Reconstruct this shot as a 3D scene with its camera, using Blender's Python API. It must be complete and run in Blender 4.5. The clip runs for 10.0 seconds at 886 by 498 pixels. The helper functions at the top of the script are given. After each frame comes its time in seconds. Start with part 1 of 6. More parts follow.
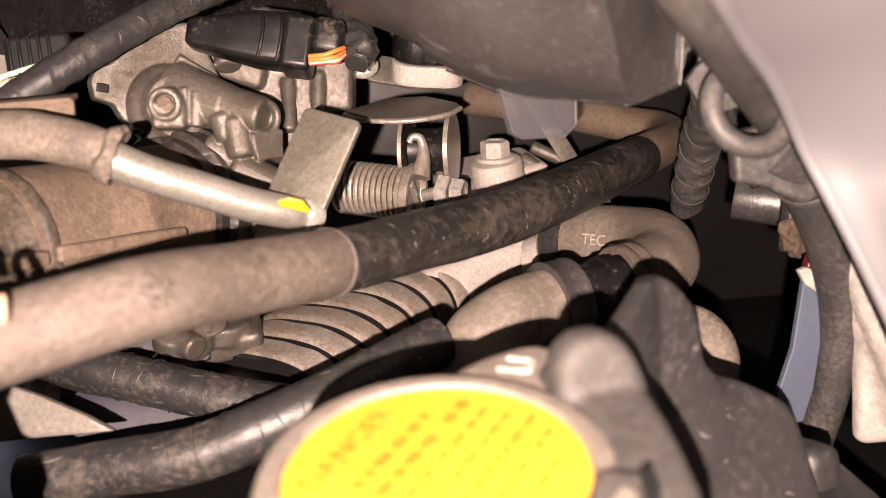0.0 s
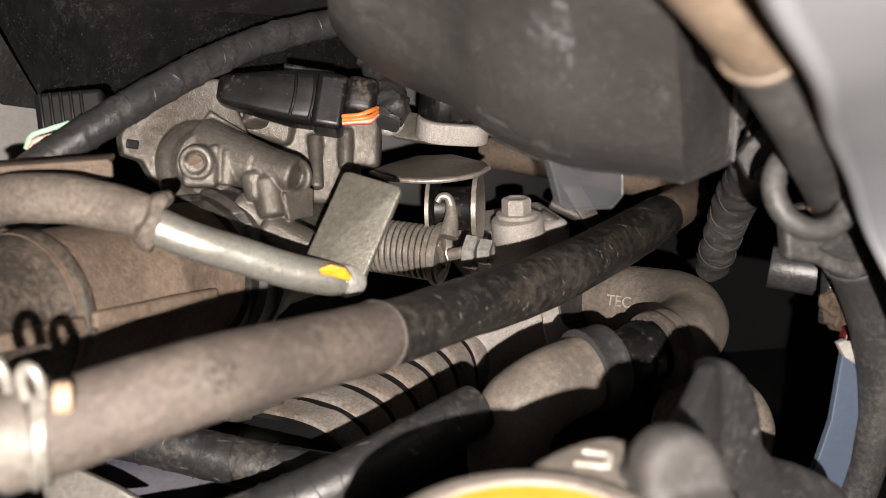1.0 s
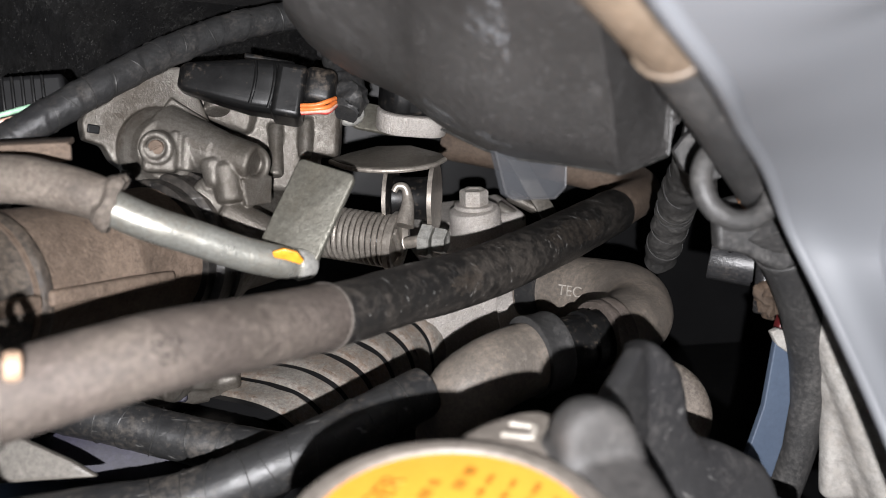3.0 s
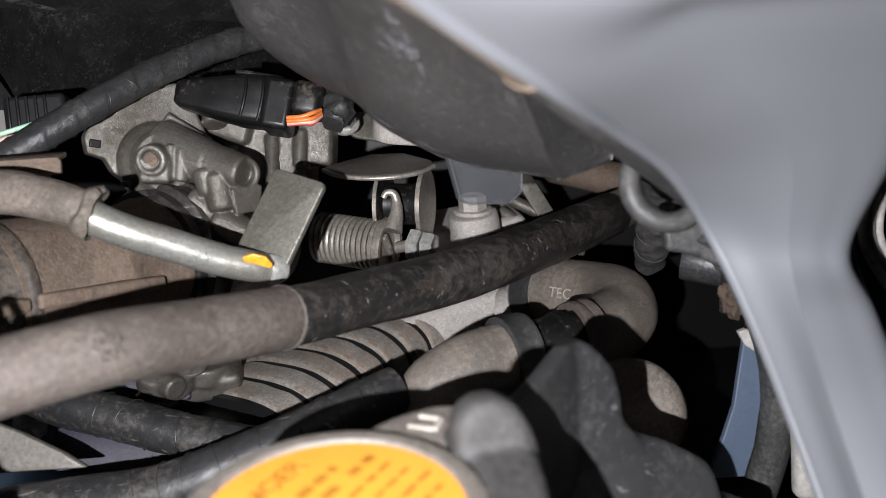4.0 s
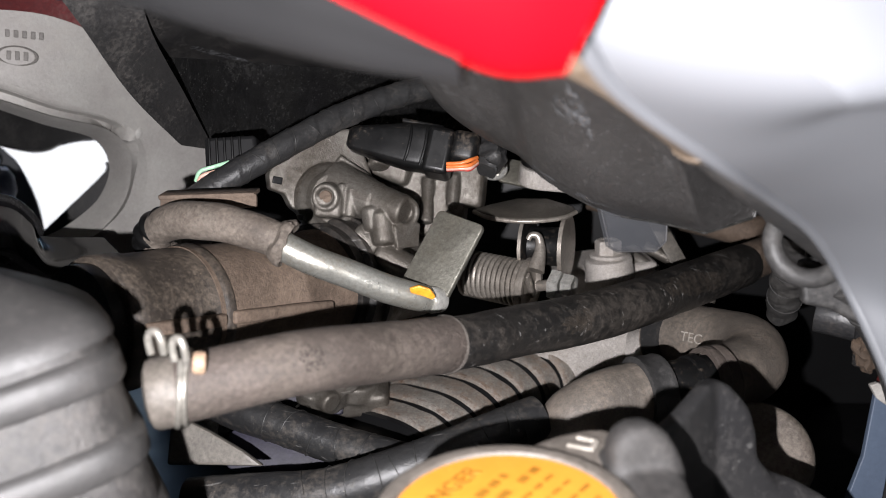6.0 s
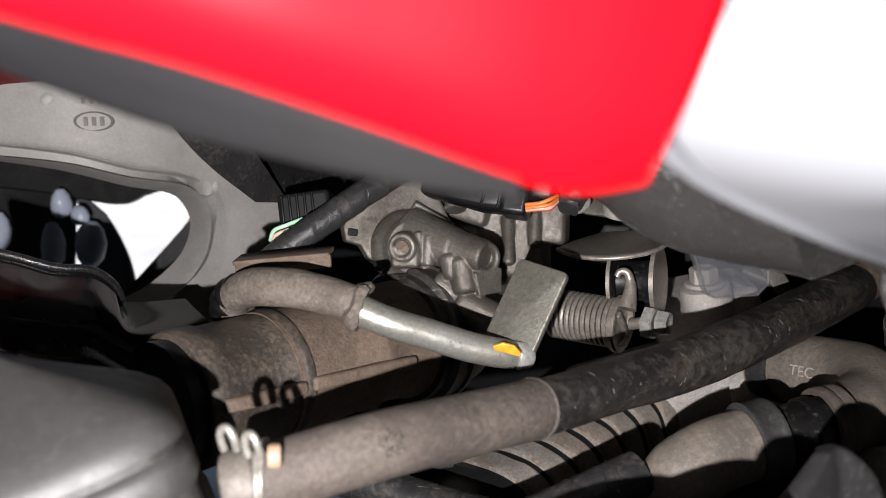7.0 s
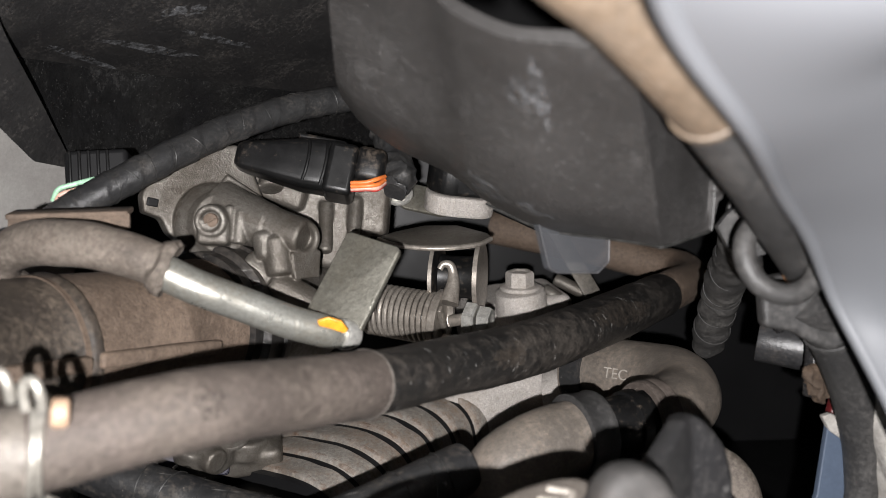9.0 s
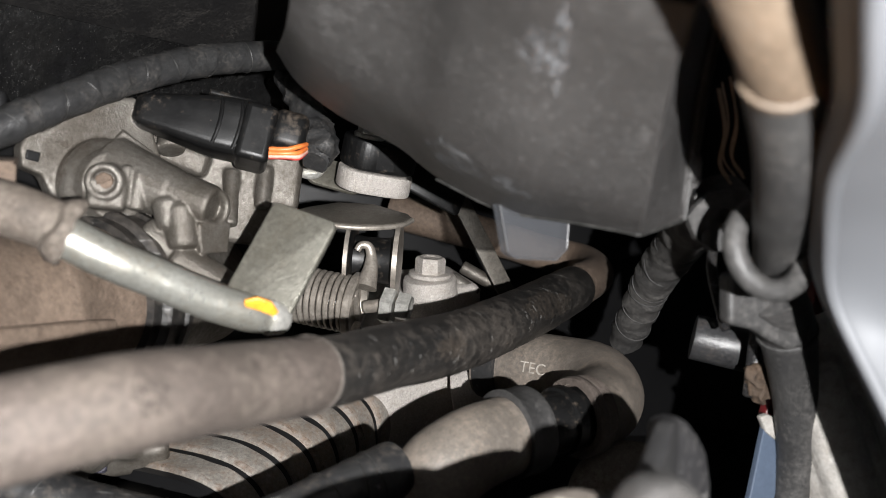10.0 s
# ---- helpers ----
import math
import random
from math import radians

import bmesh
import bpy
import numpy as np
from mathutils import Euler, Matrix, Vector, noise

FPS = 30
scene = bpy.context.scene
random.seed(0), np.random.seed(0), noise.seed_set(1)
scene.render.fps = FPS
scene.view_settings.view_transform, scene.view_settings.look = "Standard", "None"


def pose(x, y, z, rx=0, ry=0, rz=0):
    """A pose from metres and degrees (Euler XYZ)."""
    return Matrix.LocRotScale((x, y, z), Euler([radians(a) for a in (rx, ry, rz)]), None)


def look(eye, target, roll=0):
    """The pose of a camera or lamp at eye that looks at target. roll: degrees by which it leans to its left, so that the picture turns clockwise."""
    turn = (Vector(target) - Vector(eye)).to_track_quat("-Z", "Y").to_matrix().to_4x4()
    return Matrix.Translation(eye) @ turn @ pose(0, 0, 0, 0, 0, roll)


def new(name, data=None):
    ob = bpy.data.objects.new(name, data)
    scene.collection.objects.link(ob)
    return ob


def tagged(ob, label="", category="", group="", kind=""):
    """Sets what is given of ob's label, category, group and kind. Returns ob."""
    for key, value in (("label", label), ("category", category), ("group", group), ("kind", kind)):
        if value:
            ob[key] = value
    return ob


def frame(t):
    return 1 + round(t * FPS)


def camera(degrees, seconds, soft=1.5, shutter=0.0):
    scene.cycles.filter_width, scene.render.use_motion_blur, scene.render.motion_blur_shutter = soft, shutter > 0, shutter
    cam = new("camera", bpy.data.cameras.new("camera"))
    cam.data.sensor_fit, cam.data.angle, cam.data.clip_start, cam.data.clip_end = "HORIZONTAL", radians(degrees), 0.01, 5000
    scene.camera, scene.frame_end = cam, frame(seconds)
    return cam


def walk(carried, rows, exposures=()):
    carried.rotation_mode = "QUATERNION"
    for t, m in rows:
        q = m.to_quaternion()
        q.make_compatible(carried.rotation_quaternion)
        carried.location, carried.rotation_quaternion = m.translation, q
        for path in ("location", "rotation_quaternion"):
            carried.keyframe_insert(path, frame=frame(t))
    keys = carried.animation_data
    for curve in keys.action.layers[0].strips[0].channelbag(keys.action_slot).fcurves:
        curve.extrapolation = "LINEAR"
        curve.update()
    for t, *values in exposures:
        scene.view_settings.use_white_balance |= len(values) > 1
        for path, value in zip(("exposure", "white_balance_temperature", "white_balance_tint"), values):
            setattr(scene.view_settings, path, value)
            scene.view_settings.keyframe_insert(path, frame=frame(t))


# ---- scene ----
cam = camera(53.36, 10.0, soft=0.45)
ROWS = [
    (0.0, -0.00749, 0.04024, 0.59412, 76.810, 3.123, -5.786),
    (0.5, -0.01574, 0.04602, 0.60227, 76.958, 2.394, -6.711),
    (1.0, -0.01950, 0.04561, 0.60117, 78.965, 2.000, -6.876),
    (1.5, -0.03003, 0.04428, 0.59525, 83.622, 0.543, -7.298),
    (2.0, -0.02782, 0.04680, 0.58914, 81.707, 0.197, -7.914),
    (2.5, -0.02535, 0.04525, 0.59287, 78.836, 0.458, -8.444),
    (3.0, -0.01525, 0.03811, 0.60060, 78.600, 0.808, -8.347),
    (3.2, -0.00975, 0.03556, 0.60163, 78.648, 1.025, -8.029),
    (4.3, 0.00900, 0.02219, 0.60050, 79.137, 1.914, -2.680),
    (4.5, 0.00790, 0.01624, 0.59892, 79.021, 1.459, -2.139),
    (5.0, 0.00495, 0.00024, 0.59904, 78.856, 0.205, -1.071),
    (5.5, 0.00093, 0.00004, 0.60025, 78.900, -0.008, 0.161),
    (6.0, -0.00275, 0.00755, 0.60592, 81.525, 0.535, 3.626),
    (6.2, -0.00287, 0.00636, 0.60690, 81.906, 0.732, 5.524),
    (7.3, -0.00081, 0.02271, 0.61720, 82.273, 5.652, 9.594),
    (7.5, -0.00084, 0.02198, 0.61700, 82.336, 5.881, 9.857),
    (8.0, -0.00105, 0.01964, 0.61519, 82.689, 5.966, 10.310),
    (8.5, -0.00484, 0.02261, 0.60539, 83.704, 4.819, 8.357),
    (9.0, -0.01423, 0.03521, 0.59606, 84.830, 0.152, -4.964),
    (9.5, -0.02523, 0.05299, 0.59635, 84.688, -1.823, -12.247),
    (10.0, -0.03155, 0.05646, 0.59170, 84.457, -3.539, -14.754),
]
EXPOSURES = [(0.0, 2.22, 8000, 32), (0.4, 1.92, 7450, 24), (1.0, 1.72, 6600, 13), (1.5, 1.64, 6200, 11), (3.0, 1.57, 5850, 10), (4.3, 1.27, 5750, 10), (5.0, 1.12, 5800, 11), (5.5, 1.14, 5850, 12), (6.0, 1.32, 5900, 12), (7.5, 1.22, 6050, 12), (8.5, 1.12, 6050, 12), (9.0, 1.4, 6000, 10), (9.5, 1.7, 5950, 9), (10.0, 1.8, 5950, 8)]
walk(cam, [(t, pose(*p)) for t, *p in ROWS], EXPOSURES)

cam.data.dof.use_dof, cam.data.dof.focus_distance, cam.data.dof.aperture_fstop = True, 0.245, 19.0

# ---- daylight of the yard, let in by a gap in the added walls, and the phone's torch ----
world = bpy.data.worlds.new("world")
scene.world = world
world.use_nodes = True
sky = world.node_tree.nodes.new("ShaderNodeTexSky")
sky.sky_type, sky.sun_disc = "NISHITA", False
sky.sun_elevation, sky.sun_rotation = radians(50), radians(250)
world.node_tree.links.new(sky.outputs[0], world.node_tree.nodes["Background"].inputs[0])
world.node_tree.nodes["Background"].inputs[1].default_value = 0.055

sun_data = bpy.data.lights.new("sun", "SUN")
sun_data.energy, sun_data.angle, sun_data.color = 5.0, radians(0.5), (1.0, 0.95, 0.88)
sun = new("sun", sun_data)
sun.matrix_world = look((-6, 6, 8), (0, 0, 0))

torch_data = bpy.data.lights.new("torch", "SPOT")
torch_data.energy, torch_data.spot_size, torch_data.spot_blend = 2.2, radians(116), 0.4
torch_data.shadow_soft_size, torch_data.color = 0.0013, (1.0, 0.925, 0.852)
torch = new("torch", torch_data)
torch.matrix_world = look((-0.0205, 0.002, 0.5930), (0.006, 0.30, 0.562))

from mathutils.bvhtree import BVHTree


# ---- materials ----
def surface(name, base, base2=None, rough=0.5, metal=0.0, dust=None, dust_amount=0.0, dust_size=60.0, specks=0.0, speck_size=900.0,
            bump=0.15, grain=900.0, patch=70.0, coat=0.0, scratch=0.0, rough_var=0.12, mottle=1.0):
    """A worn surface: two base tones in patches, dust in clouds, small specks, fine relief."""
    m = bpy.data.materials.new(name)
    m.use_nodes = True
    nt = m.node_tree
    n, l = nt.nodes, nt.links
    p = n["Principled BSDF"]
    p.inputs["Metallic"].default_value = metal
    p.inputs["Coat Weight"].default_value = coat
    co = n.new("ShaderNodeTexCoord")

    def noise_at(scale, detail=4.0, rough_=0.6):
        t = n.new("ShaderNodeTexNoise")
        t.inputs["Scale"].default_value, t.inputs["Detail"].default_value, t.inputs["Roughness"].default_value = scale, detail, rough_
        l.new(co.outputs["Object"], t.inputs["Vector"])
        return t.outputs["Fac"]

    def ramp(sock, a, b):
        r = n.new("ShaderNodeMapRange")
        r.inputs["From Min"].default_value, r.inputs["From Max"].default_value = a, b
        l.new(sock, r.inputs["Value"])
        return r.outputs["Result"]

    def mix(fac, a, b):
        x = n.new("ShaderNodeMix")
        x.data_type = "RGBA"
        if isinstance(fac, float):
            x.inputs["Factor"].default_value = fac
        else:
            l.new(fac, x.inputs["Factor"])
        for key, v in (("A", a), ("B", b)):
            s = [i for i in x.inputs if i.name == key and i.type == "RGBA"][0]
            if isinstance(v, tuple):
                s.default_value = (*v, 1)
            else:
                l.new(v, s)
        return [o for o in x.outputs if o.type == "RGBA"][0]

    def times(a, b):
        x = n.new("ShaderNodeMath")
        x.operation = "MULTIPLY"
        for i, v in enumerate((a, b)):
            if isinstance(v, float):
                x.inputs[i].default_value = v
            else:
                l.new(v, x.inputs[i])
        return x.outputs[0]

    base2 = base2 or tuple(c * 0.6 for c in base)
    col = mix(ramp(noise_at(patch), 0.35, 0.65), base, base2)
    col = mix(times(ramp(noise_at(grain, 6.0, 0.75), 0.42, 0.66), 0.58 * mottle), col, tuple(c * 0.40 for c in base2))
    col = mix(times(ramp(noise_at(grain * 0.45, 6.0, 0.7), 0.55, 0.76), 0.48 * mottle), col, tuple(min(1.0, c * 1.75 + 0.010) for c in base))
    dusty = None
    if dust:
        a = noise_at(dust_size, 3.0, 0.5)
        b = noise_at(dust_size * 9, 8.0, 0.72)
        both = n.new("ShaderNodeMath")
        both.operation = "MULTIPLY_ADD"
        l.new(b, both.inputs[0])
        both.inputs[1].default_value = 0.75
        l.new(times(a, 0.45), both.inputs[2])
        lo = 0.74 - 0.26 * dust_amount
        dusty = times(ramp(both.outputs[0], lo - 0.06, lo + 0.20), min(0.85, 0.35 + 0.6 * dust_amount))
        col = mix(dusty, col, dust)
    if specks:
        v = n.new("ShaderNodeTexVoronoi")
        v.inputs["Scale"].default_value = speck_size
        l.new(co.outputs["Object"], v.inputs["Vector"])
        near = ramp(v.outputs["Distance"], 0.20, 0.10)
        few = ramp(noise_at(speck_size * 0.23, 2.0), 0.72 - 0.3 * specks, 0.76 - 0.3 * specks)
        col = mix(times(times(near, few), 0.8), col, dust or (0.5, 0.48, 0.44))
    if scratch:
        s = n.new("ShaderNodeMapping")
        s.inputs["Scale"].default_value, s.inputs["Rotation"].default_value = (60, 900, 500), (0.4, 0.7, 0.3)
        l.new(co.outputs["Object"], s.inputs["Vector"])
        t = n.new("ShaderNodeTexNoise")
        t.inputs["Scale"].default_value, t.inputs["Detail"].default_value = 1.0, 3.0
        l.new(s.outputs[0], t.inputs["Vector"])
        col = mix(times(ramp(t.outputs["Fac"], 0.66, 0.72), scratch), col, (0.45, 0.44, 0.42))
    l.new(col, p.inputs["Base Color"])
    r = n.new("ShaderNodeMapRange")
    r.inputs["To Min"].default_value, r.inputs["To Max"].default_value = max(0.03, rough - rough_var), min(1.0, rough + rough_var)
    l.new(noise_at(patch * 2.3), r.inputs["Value"])
    rr = r.outputs["Result"]
    if dusty is not None:
        x = n.new("ShaderNodeMath")
        x.operation, x.use_clamp = "MULTIPLY_ADD", True
        l.new(dusty, x.inputs[0])
        x.inputs[1].default_value = 0.35
        l.new(rr, x.inputs[2])
        rr = x.outputs[0]
    l.new(rr, p.inputs["Roughness"])
    if bump:
        bn = n.new("ShaderNodeBump")
        bn.inputs["Strength"].default_value, bn.inputs["Distance"].default_value = min(1.0, bump * 2.0), 0.0005
        l.new(noise_at(grain * 0.8, 8.0, 0.68), bn.inputs["Height"])
        l.new(bn.outputs[0], p.inputs["Normal"])
    return m


DUST = (0.24, 0.19, 0.145)
M_SLEEVE = surface("weathered_grey_rubber", (0.086, 0.069, 0.059), (0.062, 0.050, 0.042), 0.66, dust=(0.165, 0.138, 0.112), dust_amount=0.4, dust_size=90, specks=0.3, speck_size=1500, bump=0.35, grain=1000)
M_BOOT = surface("chalky_brown_rubber", (0.135, 0.11, 0.090), (0.085, 0.070, 0.057), 0.7, dust=(0.25, 0.22, 0.185), dust_amount=0.5, dust_size=90, bump=0.4, grain=1000)
M_RUBBER = surface("black_rubber", (0.0130, 0.0127, 0.0125), (0.022, 0.0205, 0.019), 0.36, dust=(0.105, 0.090, 0.076), dust_amount=0.48, dust_size=40, specks=0.4, speck_size=1300, bump=0.3, grain=900, scratch=0.3)
M_RUBBER_DUSTY = surface("dusty_rubber", (0.155, 0.135, 0.115), (0.098, 0.085, 0.072), 0.55, dust=(0.26, 0.21, 0.165), dust_amount=0.45, dust_size=80, specks=0.2, speck_size=1500, bump=0.2, grain=1300, mottle=0.7)
M_DUCT = surface("dusty_intake_rubber", (0.135, 0.097, 0.070), (0.092, 0.066, 0.048), 0.7, dust=(0.21, 0.158, 0.118), dust_amount=0.5, dust_size=60, specks=0.3, bump=0.35, grain=1300)
M_DUCT_DARK = surface("dark_intake_rubber", (0.050, 0.041, 0.034), (0.035, 0.029, 0.024), 0.48, dust=(0.17, 0.135, 0.10), dust_amount=0.45, dust_size=90, specks=0.5, bump=0.3)
M_CAST = surface("cast_aluminium", (0.195, 0.182, 0.162), (0.112, 0.101, 0.086), 0.34, 0.5, dust=(0.050, 0.039, 0.028), dust_amount=0.60, dust_size=75, specks=0.6, speck_size=1500, bump=0.20, grain=2600, mottle=0.6)
M_CAST_CLEAN = surface("grit_blasted_aluminium", (0.60, 0.56, 0.52), (0.48, 0.445, 0.41), 0.58, 0.3, dust=(0.30, 0.25, 0.19), dust_amount=0.3, bump=0.6, grain=2200)
M_FIN = surface("sooty_finned_alloy", (0.30, 0.28, 0.25), (0.19, 0.172, 0.15), 0.55, 0.2, dust=(0.20, 0.125, 0.075), dust_amount=0.46, dust_size=60, specks=0.3, speck_size=1500, bump=0.25, grain=1100)
M_STEEL = surface("zinc_plated_steel", (0.25, 0.243, 0.208), (0.19, 0.18, 0.15), 0.40, 0.6, dust=(0.13, 0.115, 0.085), dust_amount=0.4, dust_size=110, bump=0.2, grain=1000)
M_PIPE = surface("galvanised_pipe", (0.47, 0.47, 0.43), (0.37, 0.365, 0.325), 0.30, 0.7, dust=(0.23, 0.18, 0.12), dust_amount=0.32, dust_size=90, bump=0.12, grain=1200, mottle=0.7)
M_SPRING = surface("spring_steel", (0.40, 0.365, 0.32), (0.29, 0.26, 0.225), 0.38, 0.55, bump=0.1)
M_BRIGHT = surface("bright_zinc", (0.66, 0.65, 0.61), (0.54, 0.53, 0.49), 0.32, 0.6, bump=0.08)
M_BLACKSTEEL = surface("black_painted_steel", (0.012, 0.012, 0.013), (0.018, 0.0175, 0.017), 0.22, dust=(0.12, 0.10, 0.085), dust_amount=0.18, dust_size=150, specks=0.2, speck_size=1800, bump=0.2)
M_PLASTIC = surface("black_moulded_plastic", (0.018, 0.0175, 0.018), (0.027, 0.026, 0.0255), 0.40, dust=(0.12, 0.11, 0.10), dust_amount=0.28, dust_size=90, specks=0.5, speck_size=1100, bump=0.25, grain=1300)
M_PANEL = surface("dull_black_panel", (0.033, 0.0312, 0.0302), (0.042, 0.040, 0.0388), 0.46, dust=(0.125, 0.122, 0.12), dust_amount=0.20, dust_size=34, specks=1.0, speck_size=900, bump=0.3, grain=1500, mottle=0.9)
M_TANK = surface("grey_black_tank_plastic", (0.018, 0.0176, 0.0184), (0.023, 0.0225, 0.0228), 0.5, dust=(0.075, 0.070, 0.066), dust_amount=0.30, dust_size=60, specks=0.45, speck_size=1100, bump=0.12, grain=1100, mottle=0.5, scratch=0.12)
M_CAP = surface("aged_cap_plastic", (0.050, 0.047, 0.045), (0.040, 0.038, 0.036), 0.66, dust=(0.10, 0.09, 0.082), dust_amount=0.3, dust_size=90, bump=0.15)
M_EAR = surface("worn_dark_cap_plastic", (0.034, 0.032, 0.031), (0.028, 0.0265, 0.025), 0.7, dust=(0.075, 0.068, 0.062), dust_amount=0.3, dust_size=90, bump=0.15)
M_CAP_RIM = surface("cream_grey_cap_rim", (0.145, 0.128, 0.110), (0.112, 0.099, 0.085), 0.5, 0.1, dust=(0.19, 0.168, 0.145), dust_amount=0.4, bump=0.2)
M_TAPE = surface("black_vinyl_tape", (0.018, 0.018, 0.019), (0.028, 0.028, 0.028), 0.40, dust=(0.15, 0.128, 0.105), dust_amount=0.34, dust_size=60, specks=0.4, speck_size=1300, bump=0.15, grain=900, scratch=0.25)
M_CONNECTOR = surface("connector_plastic", (0.0045, 0.0045, 0.0048), (0.0075, 0.0075, 0.0075), 0.40, dust=DUST, dust_amount=0.16, specks=0.2, speck_size=1600, bump=0.04)
M_YELLOW = surface("yellow_sticker", (0.60, 0.255, 0.026), (0.55, 0.23, 0.022), 0.45, bump=0.03, coat=0.05, mottle=0.2)
M_INK = surface("brown_ink", (0.34, 0.155, 0.014), (0.28, 0.125, 0.012), 0.5, bump=0.0)
M_CONNECTOR.node_tree.nodes["Principled BSDF"].inputs["Specular IOR Level"].default_value = 0.3
M_ORANGE = surface("orange_paint_mark", (0.85, 0.36, 0.02), (0.75, 0.30, 0.015), 0.4, bump=0.2)
M_WIRE_ORANGE = surface("orange_wire", (0.80, 0.22, 0.05), (0.7, 0.18, 0.04), 0.4, bump=0.05)
M_WIRE_RED = surface("red_wire", (0.62, 0.06, 0.05), (0.5, 0.05, 0.04), 0.4, bump=0.05)
M_WIRE_PINK = surface("pink_wire", (0.75, 0.45, 0.36), (0.65, 0.38, 0.3), 0.4, bump=0.05)
M_WIRE_GREEN = surface("green_wire", (0.42, 0.68, 0.48), (0.35, 0.6, 0.4), 0.4, bump=0.05)
M_FRAME = surface("grey_cast_footrest_metal", (0.34, 0.33, 0.31), (0.29, 0.275, 0.26), 0.55, 0.15, dust=(0.38, 0.36, 0.33), dust_amount=0.40, dust_size=30, specks=0.1, bump=0.15, mottle=0.35)
M_SILVER = surface("silver_painted_plastic", (0.108, 0.112, 0.120), (0.101, 0.105, 0.113), 0.56, 0.06, bump=0.0, patch=12, mottle=0.0, rough_var=0.03)
# this dark tone also holds the dimness of the sector plate's top
M_SECTOR = surface("dark_dusty_steel", (0.105, 0.095, 0.080), (0.075, 0.068, 0.057), 0.5, 0.4, dust=(0.12, 0.10, 0.08), dust_amount=0.4, dust_size=120, bump=0.25)
M_SILVER.node_tree.nodes["Principled BSDF"].inputs["Specular IOR Level"].default_value = 0.3
M_RED = surface("red_painted_plastic", (0.30, 0.0008, 0.0028), (0.28, 0.0008, 0.0026), 0.40, 0.0, bump=0.0, patch=12, mottle=0.0, rough_var=0.02)
M_RED.node_tree.nodes["Principled BSDF"].inputs["Specular IOR Level"].default_value = 0.015
M_HARNESS = surface("shiny_vinyl_tape", (0.020, 0.020, 0.021), (0.032, 0.032, 0.032), 0.36, dust=(0.14, 0.125, 0.11), dust_amount=0.26, dust_size=150, specks=0.4, speck_size=1800, bump=0.35, grain=420)
M_DOME = surface("greyed_black_plastic", (0.038, 0.0365, 0.0355), (0.031, 0.030, 0.0292), 0.52, dust=(0.070, 0.064, 0.059), dust_amount=0.3, dust_size=40, bump=0.1, grain=1300, mottle=0.5)
M_MAROON = surface("dull_red_plastic", (0.10, 0.010, 0.011), (0.075, 0.008, 0.009), 0.42, dust=(0.15, 0.10, 0.085), dust_amount=0.2, bump=0.1)
M_BEIGE = surface("dusty_beige_cable_sleeve", (0.105, 0.077, 0.052), (0.082, 0.061, 0.042), 0.6, dust=(0.13, 0.105, 0.08), dust_amount=0.4, bump=0.2)
M_PALE = surface("pale_alloy", (0.36, 0.345, 0.32), (0.28, 0.265, 0.245), 0.6, 0.0, dust=(0.25, 0.22, 0.185), dust_amount=0.45, dust_size=40, bump=0.4, grain=400)
M_PURPLE = surface("blue_tinted_plate", (0.016, 0.014, 0.030), (0.010, 0.009, 0.019), 0.62, bump=0.1)
M_CREAM = surface("cream_plastic", (0.15, 0.137, 0.118), (0.12, 0.11, 0.096), 0.5, dust=(0.13, 0.11, 0.09), dust_amount=0.3, bump=0.1)
M_MUD = surface("mud_crust", (0.085, 0.055, 0.034), (0.045, 0.030, 0.019), 0.8, bump=0.8, grain=700)
M_CONCRETE = surface("concrete", (0.30, 0.29, 0.27), (0.24, 0.23, 0.215), 0.85, patch=2.0, grain=60, bump=0.3)
M_WALL = surface("limewashed_wall", (0.30, 0.29, 0.28), (0.25, 0.245, 0.235), 0.9, patch=1.5, grain=40, bump=0.3)
# near-black of the trim, also used as painted shade in gaps and depths
M_TRIM_SHADE = surface("smooth_black_trim_and_shade", (0.009, 0.009, 0.0095), (0.012, 0.012, 0.0125), 0.42, bump=0.0, patch=20, mottle=0.0)
M_TRIM_SHADE.node_tree.nodes["Principled BSDF"].inputs["Specular IOR Level"].default_value = 0.2
M_CRINKLE = surface("crinkled_black_plastic", (0.009, 0.009, 0.0095), (0.014, 0.0138, 0.0135), 0.24, dust=(0.09, 0.088, 0.084), dust_amount=0.16, dust_size=60, specks=0.8, speck_size=1000, bump=1.0, grain=420)
M_CLIP = surface("dulled_zinc_wire", (0.33, 0.315, 0.28), (0.26, 0.245, 0.215), 0.4, 0.5, bump=0.08)
M_WORN_RIM = surface("pale_worn_rubber", (0.19, 0.17, 0.15), (0.11, 0.095, 0.082), 0.7, bump=0.3)
M_GLOSS = surface("polished_black_plastic", (0.006, 0.006, 0.007), (0.009, 0.009, 0.010), 0.10, dust=(0.10, 0.10, 0.10), dust_amount=0.08, bump=0.0, mottle=0.2, rough_var=0.04)
M_VIOLET_GLINT = surface("violet_daylight_glint", (0.34, 0.31, 0.66), (0.28, 0.25, 0.55), 0.4, bump=0.05, mottle=0.3)
M_PEG = surface("worn_dark_steel", (0.030, 0.030, 0.031), (0.022, 0.022, 0.023), 0.34, 0.0, dust=(0.12, 0.10, 0.085), dust_amount=0.25, dust_size=150, specks=0.5, speck_size=1600, bump=0.15)
M_SKY_REFLECTION = surface("pale_sky_reflection", (0.62, 0.68, 0.82), (0.54, 0.60, 0.74), 0.3, bump=0.1, mottle=0.4)
M_PEACH = surface("pale_peach_plastic", (0.36, 0.25, 0.17), (0.30, 0.21, 0.145), 0.5, bump=0.1)
M_RUSTY = surface("rusty_cable_end", (0.26, 0.125, 0.05), (0.18, 0.085, 0.035), 0.7, bump=0.3)
